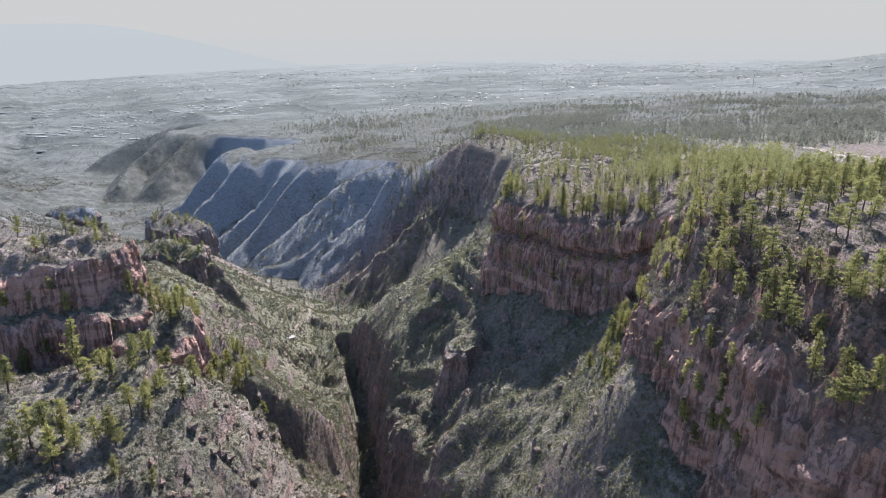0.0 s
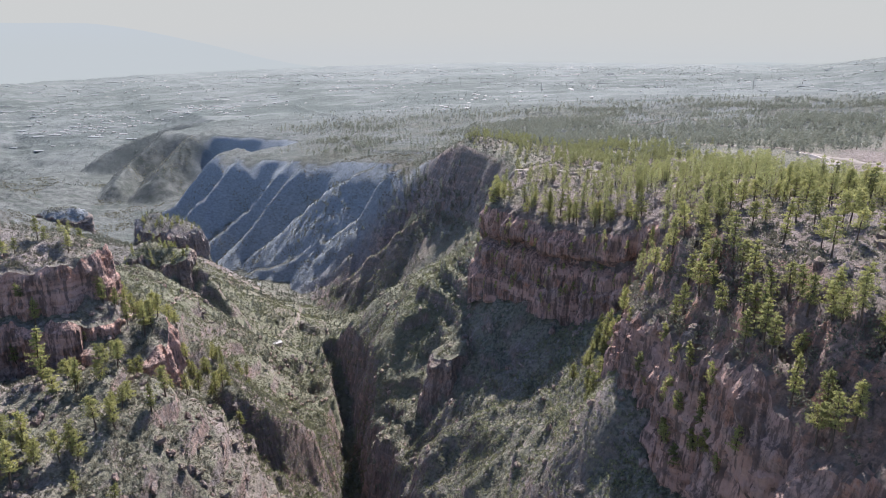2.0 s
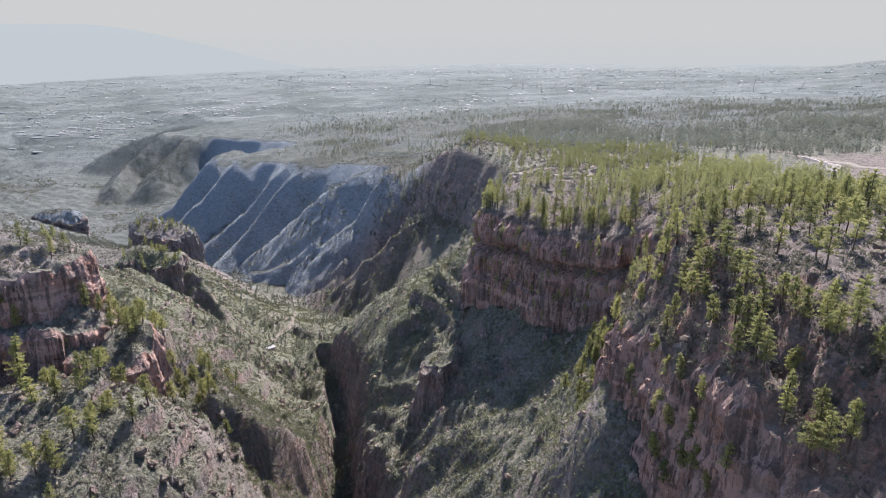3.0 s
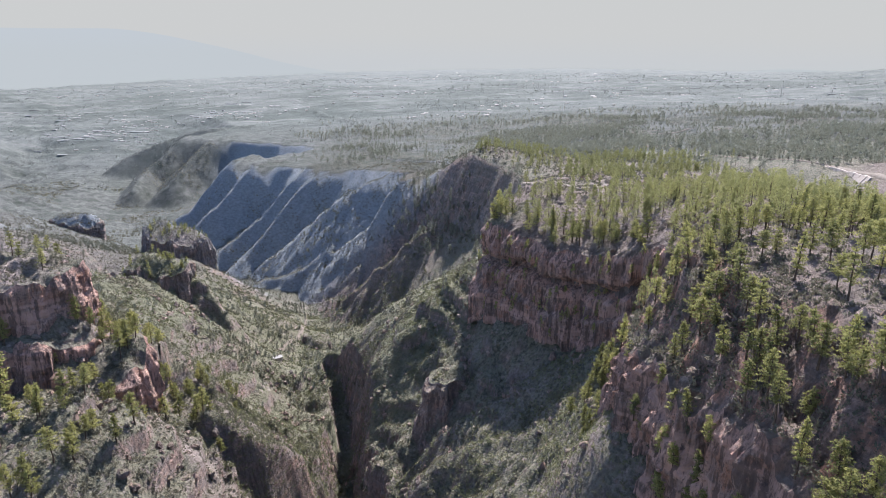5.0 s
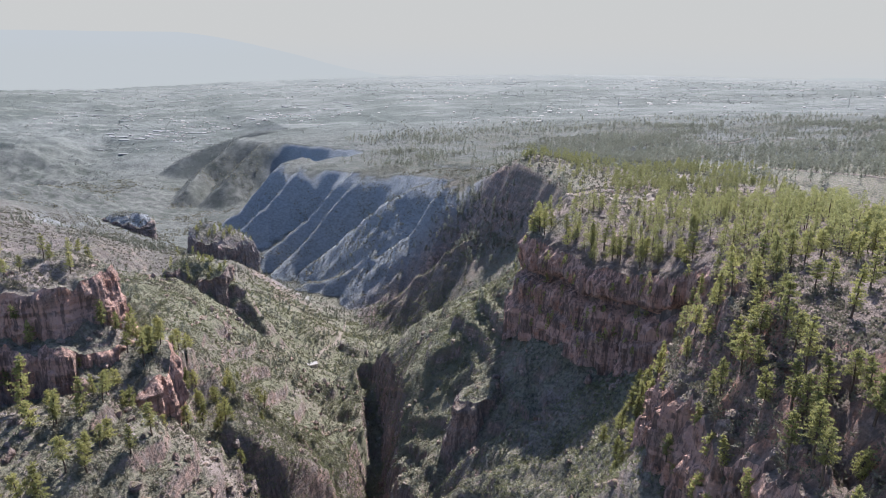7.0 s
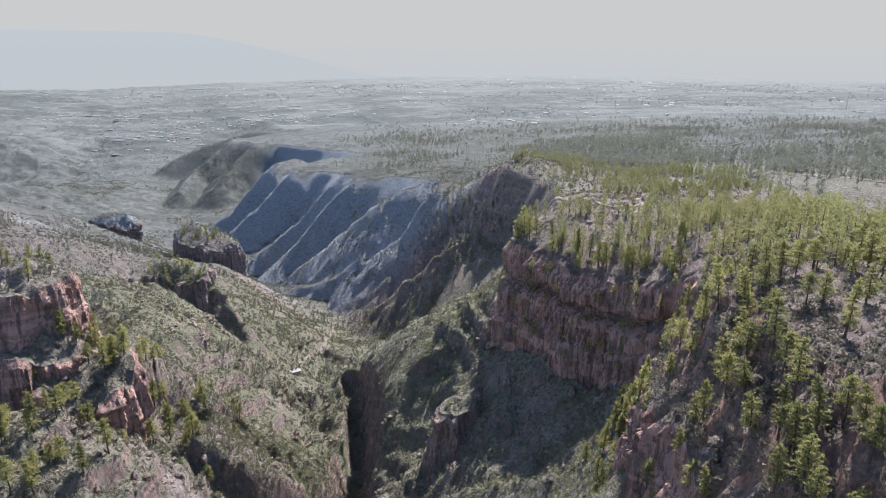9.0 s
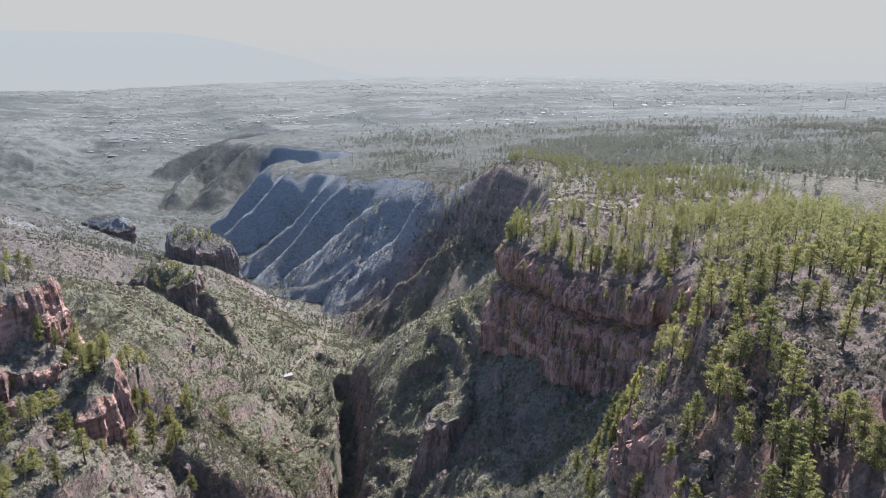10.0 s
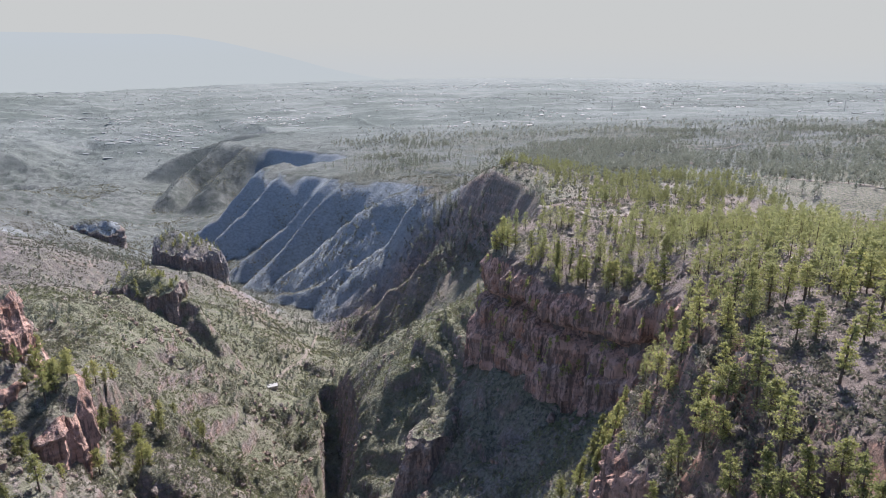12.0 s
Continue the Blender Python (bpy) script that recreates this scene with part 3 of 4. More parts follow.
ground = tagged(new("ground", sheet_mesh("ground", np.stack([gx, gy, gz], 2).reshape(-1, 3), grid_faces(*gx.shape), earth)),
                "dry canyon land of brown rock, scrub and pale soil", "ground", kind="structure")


gs = rim_side(gx.ravel(), gy.ravel())[0].reshape(gx.shape)


def picked(layer, x, y):
    """A layer of the ground sheet at any place."""
    x, y = np.atleast_1d(np.asarray(x, float)), np.atleast_1d(np.asarray(y, float))
    r = np.clip(np.searchsorted(rows_y, y) - 1, 0, len(rows_y) - 2)
    fr = np.clip((y - rows_y[r]) / (rows_y[r + 1] - rows_y[r]), 0, 1)
    c = np.clip((x / (150 + 0.75 * np.maximum(y, 100)) + 1) / 2 * (len(cols_u) - 1), 0, len(cols_u) - 1.001)
    k = c.astype(int)
    fc = c - k
    return ((layer[r, k] * (1 - fc) + layer[r, k + 1] * fc) * (1 - fr) + (layer[r + 1, k] * (1 - fc) + layer[r + 1, k + 1] * fc) * fr)


def height(x, y):
    return picked(gz, x, y)


def rim_at(x, y):
    return picked(gs, x, y)


def footing(x, y):
    """Ground height, on the brink rather than in the step."""
    return np.where(np.abs(rim_at(x, y)) < 2.2, np.maximum(height(x, y), height(x + 2.2, y)), height(x, y))


# ---- cliffs ----
FACES = {}


def cliff(name, line, label, w, seed, closed=False, tiers=1.0, step=1.0, slot=0, slope=0.10, reach=5, taper=False, mat=None, rough=1.0, flute=1.0):
    """A rock face along a plan line, the drop on its right hand; its crest lies back on the ground above."""
    p = spaced(line, step)[:, :2]
    if closed and np.hypot(*(p[0] - p[-1])) < step * 0.6:
        p = p[:-1]
    d = np.roll(p, -1, 0) - np.roll(p, 1, 0) if closed else np.gradient(p, axis=0)
    d /= np.linalg.norm(d, axis=1)[:, None] + 1e-9
    out = np.stack([d[:, 1], -d[:, 0]], 1)
    if not closed:
        out = -out
    foot = height(*(p + out * reach).T) - 5
    head = height(*(p - out * (w + 0.7)).T)
    climb = np.clip((height(*(p - out * (w + 4)).T) - height(*(p - out * (w + 1)).T)) / 3, 0, 1.7)
    head = head - climb * (w + 0.7)
    tall = np.maximum(head - foot, 2)
    sink = smooth(6.5, 2.5, head - foot - 5) * 5
    if taper:
        k = np.arange(len(p)) * step
        sink = sink + 16 * (1 - smooth(0, 14, k) * smooth(0, 14, k[-1] - k))
    foot, head = foot - sink, head - sink
    rows = int(np.clip(tall.max() / 1.1, 10, 80))
    v = np.linspace(0, 1, rows)[:, None]
    z = foot + v * tall
    x0, y0 = p[:, 0][None], p[:, 1][None]
    lean = (1 - v) * np.minimum(tall * slope, 60 * slope) + 0.8
    bench = np.round(fractal(x0 * 0.2, y0 * 0.2, z, 10, 2, seed) * 2.5 + fractal(x0, y0, z, 12, 2, seed + 9) * 0.6) * 1.5 * tiers
    flutes = ridged(x0, y0, z * 0.10, 9.5, 4, seed + 3) * 3.2 + ridged(x0, y0, z * 0.18, 3.3, 3, seed + 4) * 1.3 + np.round(fractal(x0, y0, z * 0.2, 5.0, 2, seed + 7) * 3) * 0.9
    flutes = flutes * flute
    crag = fractal(x0, y0, z, 7, 5, seed + 5, 0.62) * 2.6 * rough
    if slot:
        bend = fractal(x0, y0, size=30, octaves=3, seed=seed + 8) * 0.07
        crag = crag - 8.0 * np.exp(-((v - slot - bend) / 0.055) ** 2) + 2.5 * smooth(0.36, 0.30, v + bend)
    fade = smooth(1.0, 0.88, v)
    push = lean + (bench + flutes + crag) * (0.15 + 0.85 * fade) * np.minimum(1, tall / 14)
    x = x0 + out[:, 0] * push
    y = y0 + out[:, 1] * push
    caps = []
    for back in (w * 0.4, w * 0.8, w + 1.5):
        cx, cy = p[:, 0] - out[:, 0] * back, p[:, 1] - out[:, 1] * back
        cz = head + sink + climb * back if back < w else height(cx, cy)
        caps.append((cx, cy, cz + fractal(cx, cy, size=4, octaves=3, seed=seed) * 0.5 + (0.1 if back < w else -0.6) - sink))
    x = np.vstack([x] + [c[0][None] for c in caps])
    y = np.vstack([y] + [c[1][None] for c in caps])
    z = np.vstack([z] + [c[2][None] for c in caps])
    if closed:
        x, y, z = (np.concatenate([a, a[:, :1]], 1) for a in (x, y, z))
    mesh = sheet_mesh(name, np.stack([x, y, z], 2).reshape(-1, 3), grid_faces(*x.shape), mat or rock, False)
    mesh.materials.append(earth)
    top = np.zeros(len(mesh.polygons), np.int32)
    top[(rows - 1) * (x.shape[1] - 1):] = 1
    mesh.polygons.foreach_set("material_index", top)
    FACES[label] = (x[:rows], y[:rows], z[:rows])
    return tagged(new(name, mesh), label, "cliff", kind="structure")


near_line = rim_near
k1 = int(np.argmin(np.hypot(near_line[:, 0] - 109, near_line[:, 1] - 318)))
k2 = int(np.argmin(np.hypot(near_line[:, 0] - 46, near_line[:, 1] - 462)))
k0 = int(np.argmin(np.abs(near_line[:, 1] - 100)))
cliff("cliff_1", near_line[k0:k1 + 1], "reddish-brown rock face below the pine promontory", 2, 101, tiers=1.0, mat=red_rock)
cliff("cliff_2", near_line[k1:k2 + 1], "tall banded rock wall under the pine mesa", 2, 102, tiers=0.3, slot=0.66, mat=red_rock, rough=0.8, flute=1.25)
for k, (ring, top, tilt, edge) in enumerate(OUTCROPS):
    if k in (6, 7, 9):
        continue
    cliff("rock_outcrop", np.vstack([ring, ring[:1]]),
          ("craggy reddish rock base of the tower", "craggy reddish rock tower with pines on top", "lower stepped rock shoulder of the tower", "rounded brown rock knob on the slope",
           "flat-topped rock knob with pines", "low dark rock scarp on the far slope", "dark broken rock bluff above the gorge", "rocky knoll at the lip of the gorge", "grey rock block on the spur crest", "dark rock nose of the grassy spur", "dark boulder beside the stream track")[k],
          edge / 2, 120 + k, closed=True, step=1.0 if k < 5 else 1.6, tiers=0.5, slope=0.09 if k < 5 else 0.2, rough=0.7 if k < 3 else 1.0, mat=basalt if k in (5, 10) else red_rock if k < 3 else None)

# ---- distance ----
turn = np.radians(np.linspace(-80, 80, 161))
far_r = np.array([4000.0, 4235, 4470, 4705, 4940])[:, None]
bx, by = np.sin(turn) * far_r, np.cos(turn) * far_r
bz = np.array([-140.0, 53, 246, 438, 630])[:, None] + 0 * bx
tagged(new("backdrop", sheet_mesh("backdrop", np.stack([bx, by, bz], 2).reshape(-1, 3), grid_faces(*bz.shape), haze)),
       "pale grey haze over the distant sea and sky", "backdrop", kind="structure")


# sheet of glowing haze, its crest shaped to fit the camera's view
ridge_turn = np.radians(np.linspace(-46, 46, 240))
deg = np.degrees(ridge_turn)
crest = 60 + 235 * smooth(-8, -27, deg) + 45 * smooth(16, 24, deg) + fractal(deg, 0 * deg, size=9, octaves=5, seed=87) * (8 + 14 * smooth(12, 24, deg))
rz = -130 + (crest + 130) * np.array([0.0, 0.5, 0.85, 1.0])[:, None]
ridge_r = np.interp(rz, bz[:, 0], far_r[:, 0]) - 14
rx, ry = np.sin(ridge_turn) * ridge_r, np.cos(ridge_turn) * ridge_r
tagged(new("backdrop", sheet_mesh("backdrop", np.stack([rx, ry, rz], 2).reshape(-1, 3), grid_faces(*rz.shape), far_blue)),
       "faint blue haze glowing in the shape of mountain slopes", "backdrop", kind="structure")


# ---- plants ----
def tufts(rng, centres, radii, count, size, up=0.4):
    """Little blades scattered through ellipsoids: vertices and triangles."""
    c = np.repeat(centres, count, 0)
    r = np.repeat(radii, count, 0)
    d = rng.normal(size=c.shape)
    d /= np.linalg.norm(d, axis=1)[:, None]
    base = c + d * r * rng.uniform(0.15, 1.0, (len(c), 1)) ** 0.6
    way = d + rng.normal(scale=0.5, size=d.shape) + np.array([0, 0, up])
    way /= np.linalg.norm(way, axis=1)[:, None]
    side = np.cross(way, rng.normal(size=d.shape))
    side /= np.linalg.norm(side, axis=1)[:, None] + 1e-9
    long = size * rng.uniform(0.7, 1.4, (len(c), 1))
    v = np.stack([base - side * long * 0.36, base + side * long * 0.36, base + way * long], 1).reshape(-1, 3)
    return v, np.arange(len(v)).reshape(-1, 3)


def tube(points, widths, sides):
    points = np.asarray(points, float)
    a = np.linspace(0, 2 * math.pi, sides, endpoint=False)
    ways = np.gradient(points, axis=0)
    v = []
    for p, w, way in zip(points, widths, ways):
        way = way / (np.linalg.norm(way) + 1e-9)
        u = np.cross(way, (0.31, 0.87, 0.38))
        u /= np.linalg.norm(u)
        t = np.cross(way, u)
        v.append(p + w * (np.cos(a)[:, None] * u + np.sin(a)[:, None] * t))
    f = []
    for k in range(len(points) - 1):
        for i in range(sides):
            j = (i + 1) % sides
            f.append((k * sides + i, k * sides + j, (k + 1) * sides + j, (k + 1) * sides + i))
    return np.vstack(v), f


def joined(pieces):
    v, f, n = [], [], 0
    for pv, pf in pieces:
        v.append(pv)
        f += [tuple(int(i) + n for i in q) for q in pf]
        n += len(pv)
    return np.vstack(v), f


def pine(seed, tall, spread, bare, clumps):
    """A pine: tapered trunk with limbs, and a crown of needle pads with gaps."""
    rng = np.random.default_rng(seed)
    tree = new("pine_tree")
    lean = rng.normal(scale=0.03, size=2)
    hs = np.linspace(-0.08, 1, 9)
    bend = rng.normal(scale=0.012, size=(9, 2)).cumsum(0) * tall
    stem = np.stack([lean[0] * hs * tall + bend[:, 0], lean[1] * hs * tall + bend[:, 1], hs * tall], 1)
    pieces = [tube(stem, np.linspace(0.026, 0.004, 9) * tall, 6)]
    centres, radii = [], []
    whorls = clumps // 7
    for k in range(whorls):
        h = bare + (0.985 - bare) * (k + rng.uniform(0.1, 0.6)) / whorls
        u = (h - bare) / (1 - bare)
        root = np.array([np.interp(h, hs, stem[:, i]) for i in range(3)])
        girth = spread * (0.22 + 0.90 * (1 - u) ** 0.85) * min(1.0, 0.50 + 2.0 * u)
        for j in range(rng.integers(4, 7) if u < 0.85 else 3):
            a = j * 6.283 / 5 + k * 1.9 + rng.normal(scale=0.35)
            reach = girth * rng.uniform(0.35, 1.25)
            out = np.array([math.cos(a), math.sin(a), rng.uniform(-0.12, 0.22) + 0.35 * u])
            tip = root + out * reach
            w = (0.10 + 0.13 * (1 - u)) * spread * rng.uniform(0.75, 1.25)
            for f, size in ((0.55, 0.75), (1.0, 1.0)):
                centres.append(root + (tip - root) * f + (0, 0, 0.15 * w))
                radii.append((w * size * 1.25, w * size * 1.25, w * size * 0.38))
            if reach > 0.5 * spread:
                pieces.append(tube([root, (root + tip) / 2 + (0, 0, -0.1), tip], [0.08, 0.05, 0.02], 3))
    centres.append(stem[-1])
    radii.append((0.10 * spread, 0.10 * spread, 0.3 * spread))
    v, f = joined(pieces)
    part("trunk", sheet_mesh("trunk", v, f, bark), tree, "dark ridged bark, bare below")
    v, f = tufts(rng, np.array(centres), np.array(radii), 21, 0.33)
    part("crown", sheet_mesh("crown", v, f, needles, False), tree, "yellow-green needle crown in open tiers")
    return tree


def wanted(count, x0, x1, y0, y1, chance, seed):
    """Plan places where chance(x, y) admits them."""
    rng = np.random.default_rng(seed)
    got = np.zeros((0, 2))
    for _ in range(60):
        p = rng.uniform((x0, y0), (x1, y1), (count * 4, 2))
        keep = rng.uniform(size=len(p)) < chance(p[:, 0], p[:, 1])
        got = np.vstack([got, p[keep]])
        if len(got) >= count:
            break
    return got[:count]


def apart(p, gap):
    keep = []
    for q in p:
        if all((q[0] - k[0]) ** 2 + (q[1] - k[1]) ** 2 > gap * gap for k in keep):
            keep.append(q)
    return np.array(keep)


kinds = [pine(1, 11.5, 2.6, 0.30, 70), pine(2, 13.5, 2.5, 0.36, 74), pine(3, 9.5, 2.4, 0.20, 66), pine(4, 8.0, 2.3, 0.10, 62),
         pine(5, 12.5, 2.1, 0.25, 78), pine(6, 6.5, 2.0, 0.06, 52), pine(7, 10.5, 3.0, 0.42, 66)]
LABELS = ["sunlit yellow-green pine with a straight bare trunk", "tall slender pine with open tiers of needles", "bushy green pine on the dry slope",
          "young dense pine with low branches", "tall narrow dark-green pine on rocky ground", "small young pine beside bare rock", "flat-topped old pine with a long bare trunk"]
for t, label in zip(kinds, LABELS):
    tagged(t, label, "tree", "pines of the canyon")
used = [False] * len(kinds)


def plant(x, y, kind, size=1.0, z=None, group=""):
    rng = random.Random(int(x * 13 + y * 7))
    m = pose(x, y, float(footing(x, y)[0]) - 0.2 if z is None else z, rng.uniform(-3, 3), rng.uniform(-3, 3), rng.uniform(0, 360))
    if used[kind]:
        t = copy_thing(kinds[kind], m)
    else:
        t, used[kind] = kinds[kind], True
        t.matrix_basis = m
    s = size * rng.uniform(0.85, 1.15)
    t.scale = (s * 1.05, s * 1.05, s * rng.uniform(0.92, 1.12))
    return tagged(t, group=group)


def promontory(x, y):
    s = rim_at(x, y)
    patch = smooth(-0.15, 0.25, fractal(x, y, size=26, octaves=3, seed=61))
    brink = smooth(20, 14, s) * smooth(310, 295, y)
    return np.where(s > 0.5, np.maximum(0.45 * brink, (0.16 + 0.84 * smooth(222, 262, y)) * (0.12 + 0.88 * patch)), 0.0) * (x < 260) * (1 - 0.25 * smooth(345, 375, y) * smooth(125, 100, x))


def west(x, y):
    patch = smooth(-0.1, 0.4, fractal(x, y, size=24, octaves=3, seed=63))
    near = smooth(330, 290, y) * smooth(-80, -105, x)
    return np.where(x < -75, near * patch + 0.10 * patch, 0.0)


rng = np.random.default_rng(5)
for x, y in apart(wanted(420, 84, 170, 140, 262, promontory, 11), 3.8)[:118]:
    plant(x, y, int(rng.choice([0, 0, 1, 2, 2, 3, 4, 6, 6])), 0.95, group="pines of the promontory")
for x, y in apart(wanted(120, -260, -70, 190, 430, west, 12), 3.5)[:28]:
    plant(x, y, int(rng.choice([0, 2, 2, 3, 3, 4, 5])), 0.9, group="pines of the western slope")


for x, y, kind, size in ((-143, 211, 1, 0.9), (-135, 208, 0, 0.9), (-137, 222, 0, 1.0), (-122, 224, 2, 1.0), (-118, 235, 6, 0.9), (-119, 222, 2, 1.0),
                         (-152, 262, 4, 1.25), (-133, 253, 4, 0.8), (-115, 255, 3, 1.0), (-106, 268, 0, 0.9), (-184, 276, 3, 1.0), (-125, 285, 3, 0.9),
                         (-114, 324, 2, 1.0), (-113, 238, 4, 0.9), (-172, 247, 0, 1.0), (-146, 206, 2, 1.0), (-140, 249, 5, 1.0), (-105, 252, 4, 0.8),
                         (-128, 312, 0, 0.9), (-133, 325, 0, 0.95), (-130, 330, 2, 1.0), (-109, 339, 2, 0.8), (-126, 258, 5, 1.0), (-116, 345, 3, 1.0),
                         (-140, 216, 6, 1.0), (-130, 215, 2, 0.9), (-124, 219, 0, 0.8), (-136, 330, 6, 0.9), (-126, 335, 4, 0.8), (-121, 338, 3, 0.9)):
    plant(x, y, kind, size * 1.45, group="pines of the western slope")


for x, y in apart(wanted(60, -142, -98, 312, 368, lambda x, y: 0.5 + 0 * x, 13), 4.0)[:12]:
    plant(x, y, int(rng.choice([0, 1, 2, 2, 6])), 1.05, group="pines of the western slope")


for x0, x1, y0, y1, count, size, seed in ((-152, -122, 306, 340, 24, 1.0, 14), (-135, -104, 330, 410, 12, 0.85, 15), (-230, -158, 300, 340, 14, 0.85, 16), (-150, -108, 240, 296, 12, 1.0, 17)):
    for x, y in apart(wanted(80, x0, x1, y0, y1, lambda x, y: 0.5 + 0 * x, seed), 3.2)[:count]:
        plant(x, y, int(rng.choice([0, 1, 2, 2, 3, 6])), size, group="pines of the western slope")


brow = near_line[k1:k2 + 1]
for k in range(26):
    q = brow[int(rng.integers(2, len(brow) - 2))]
    back = float(rng.uniform(2.5, 11))
    plant(q[0] + back * 0.8, q[1] + back * 0.55, int(rng.choice([0, 1, 2, 2, 3, 4])), 1.08, group="pines of the mesa brow")


for x, y in apart(wanted(120, 66, 86, 262, 306, lambda x, y: np.where(rim_at(x, y) < -1, 0.6, 0.0), 18), 4.0)[:15]:
    plant(x, y, int(rng.choice([1, 2, 2, 3, 4, 4])), 1.05, group="pines of the promontory")


def cling(label, count, low, high, choice, size, group, seed, keep):
    """Pines rooted on the ledges of a rock face."""
    rng = np.random.default_rng(seed)
    x, y, z = FACES[label]
    left = count
    while left:
        r, c = rng.integers(int(low * len(x)), int(high * len(x)) - 1), rng.integers(2, x.shape[1] - 2)
        if not keep(x[r, c], y[r, c]):
            continue
        plant(x[r, c], y[r, c], int(rng.choice(choice)), size, float(z[r, c]) - 0.5, group)
        left -= 1


cling("reddish-brown rock face below the pine promontory", 40, 0.35, 0.98, [2, 3, 3, 4, 5, 5], 0.9, "pines of the promontory", 51, lambda x, y: y > 160)
cling("craggy reddish rock base of the tower", 8, 0.25, 0.98, [2, 3, 5, 5], 0.8, "pines of the western slope", 54, lambda x, y: y < 318)
cling("craggy reddish rock tower with pines on top", 9, 0.4, 0.98, [2, 3, 5, 5], 0.8, "pines of the western slope", 53, lambda x, y: y < 318)


def woods(name, places, sizes, clumps, blades, blade, label, seed, mat, z=None):
    """Many pines in one mesh."""
    rng = np.random.default_rng(seed)
    x, y = places.T
    z = footing(x, y) if z is None else z
    n = len(places)
    h = sizes * rng.uniform(0.65, 1.25, n)
    t = (np.arange(clumps) + 0.5) / clumps
    t = np.repeat(t[None], n, 0) + rng.normal(scale=0.05, size=(n, clumps))
    reach = h[:, None] * 0.20 * (1.12 - t) * rng.uniform(0.35, 1.0, (n, clumps))
    a = rng.uniform(0, 6.3, (n, clumps))
    cx = x[:, None] + np.cos(a) * reach
    cy = y[:, None] + np.sin(a) * reach
    cz = z[:, None] + h[:, None] * (0.17 + 0.81 * t)
    centres = np.stack([cx, cy, cz], 2).reshape(-1, 3)
    w = (h[:, None] * (0.125 - 0.055 * t)).reshape(-1)
    v, f = tufts(rng, centres, np.stack([w, w, w * 0.62], 1), blades, blade, 0.6)
    # trunks: slim three-sided spikes
    r = h * 0.022
    a = np.array([0, 2.1, 4.2])
    tv = np.concatenate([np.stack([x[:, None] + r[:, None] * np.cos(a), y[:, None] + r[:, None] * np.sin(a), (z - 0.5)[:, None] + 0 * a], 2),
                         np.stack([x, y, z + h * 0.85], 1)[:, None]], 1).reshape(-1, 3)
    b = np.arange(n)[:, None] * 4
    tf = np.concatenate([b + np.array([0, 1, 3]), b + np.array([1, 2, 3]), b + np.array([2, 0, 3])])
    mesh = sheet_mesh(name, np.vstack([v, tv]), np.vstack([f, tf + len(v)]), mat, False)
    mesh.materials.append(bark)
    idx = np.zeros(len(mesh.polygons), np.int32)
    idx[len(f):] = 1
    mesh.polygons.foreach_set("material_index", idx)
    return tagged(new(name, mesh), label, "forest", kind="stuff")


def open_ground(x, y):
    """Thins the trees over the bare bowl on the near side of the road."""
    return 0.10 + 0.90 * smooth(0.75, 1.15, np.hypot((x - 292) / 52, (y - 628) / 92))


def mesa(x, y):
    s = rim_at(x, y)
    patch = smooth(-0.15, 0.25, fractal(x, y, size=40, octaves=3, seed=65))
    return np.where(s > 2, 0.12 + 0.88 * patch, 0.0) * smooth(0.8, 1.15, np.hypot((x - 84) / 40, (y - 462) / 30)) * open_ground(x, y) * smooth(-0.5, -0.3, -x / 600) * np.where(y < 430, x > 60, 1)


def forest(x, y):
    s = rim_at(x, y)
    patch = smooth(-0.15, 0.25, fractal(x, y, size=120, octaves=4, seed=66))
    return np.where(s > np.where(y < 750, 4, 60), 1.0, 0.0) * (0.05 + 0.95 * patch) * smooth(2100, 1000, y) * open_ground(x, y) * smooth(-560, -260, x + (y - 1000) * 0.35)


def slopes(x, y):
    s = rim_at(x, y)
    return np.where(s < -12, smooth(0.05, 0.5, fractal(x, y, size=45, octaves=3, seed=68)), 0.0)


p = wanted(760, 30, 420, 330, 760, mesa, 21)
p = p[~((p[:, 1] < 430) & (p[:, 0] < 260))]
woods("pine_wood", wanted(680, 38, 300, 258, 435, lambda x, y: promontory(x, y), 22), 11.0, 24, 17, 0.45,
      "dense sunlit yellow-green pines over the promontory", 30, mesa_needles)
fx, fy, fz = FACES["tall banded rock wall under the pine mesa"]
pick = np.random.default_rng(71).integers((int(len(fx) * 0.12), 2), (len(fx) - 3, fx.shape[1] - 2), (85, 2))
woods("ledge_pines", np.stack([fx[pick[:, 0], pick[:, 1]], fy[pick[:, 0], pick[:, 1]]], 1), 6.0, 12, 10, 0.6,
      "small dark pines on the ledges of the rock wall", 34, needles, fz[pick[:, 0], pick[:, 1]] - 0.5)
woods("mesa_wood", p, 9.5, 15, 13, 0.62, "sunlit yellow-green pines over the mesa top", 31, mesa_needles)
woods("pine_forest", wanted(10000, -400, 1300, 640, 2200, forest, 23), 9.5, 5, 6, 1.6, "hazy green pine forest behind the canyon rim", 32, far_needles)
woods("slope_pines", wanted(260, -420, -90, 420, 800, lambda x, y: np.where(rim_at(x, y) < -15, 0.15 + 0.85 * smooth(-0.1, 0.3, fractal(x, y, size=60, octaves=2, seed=69)), 0.0), 25), 6.5, 12, 10, 0.6,
      "dark young pines dotted over the valley slope", 35, far_needles)
woods("scattered_pines", wanted(1100, -520, 60, 330, 900, slopes, 24), 5.0, 9, 9, 0.7, "scattered small pines on the canyon slopes", 33, far_needles)


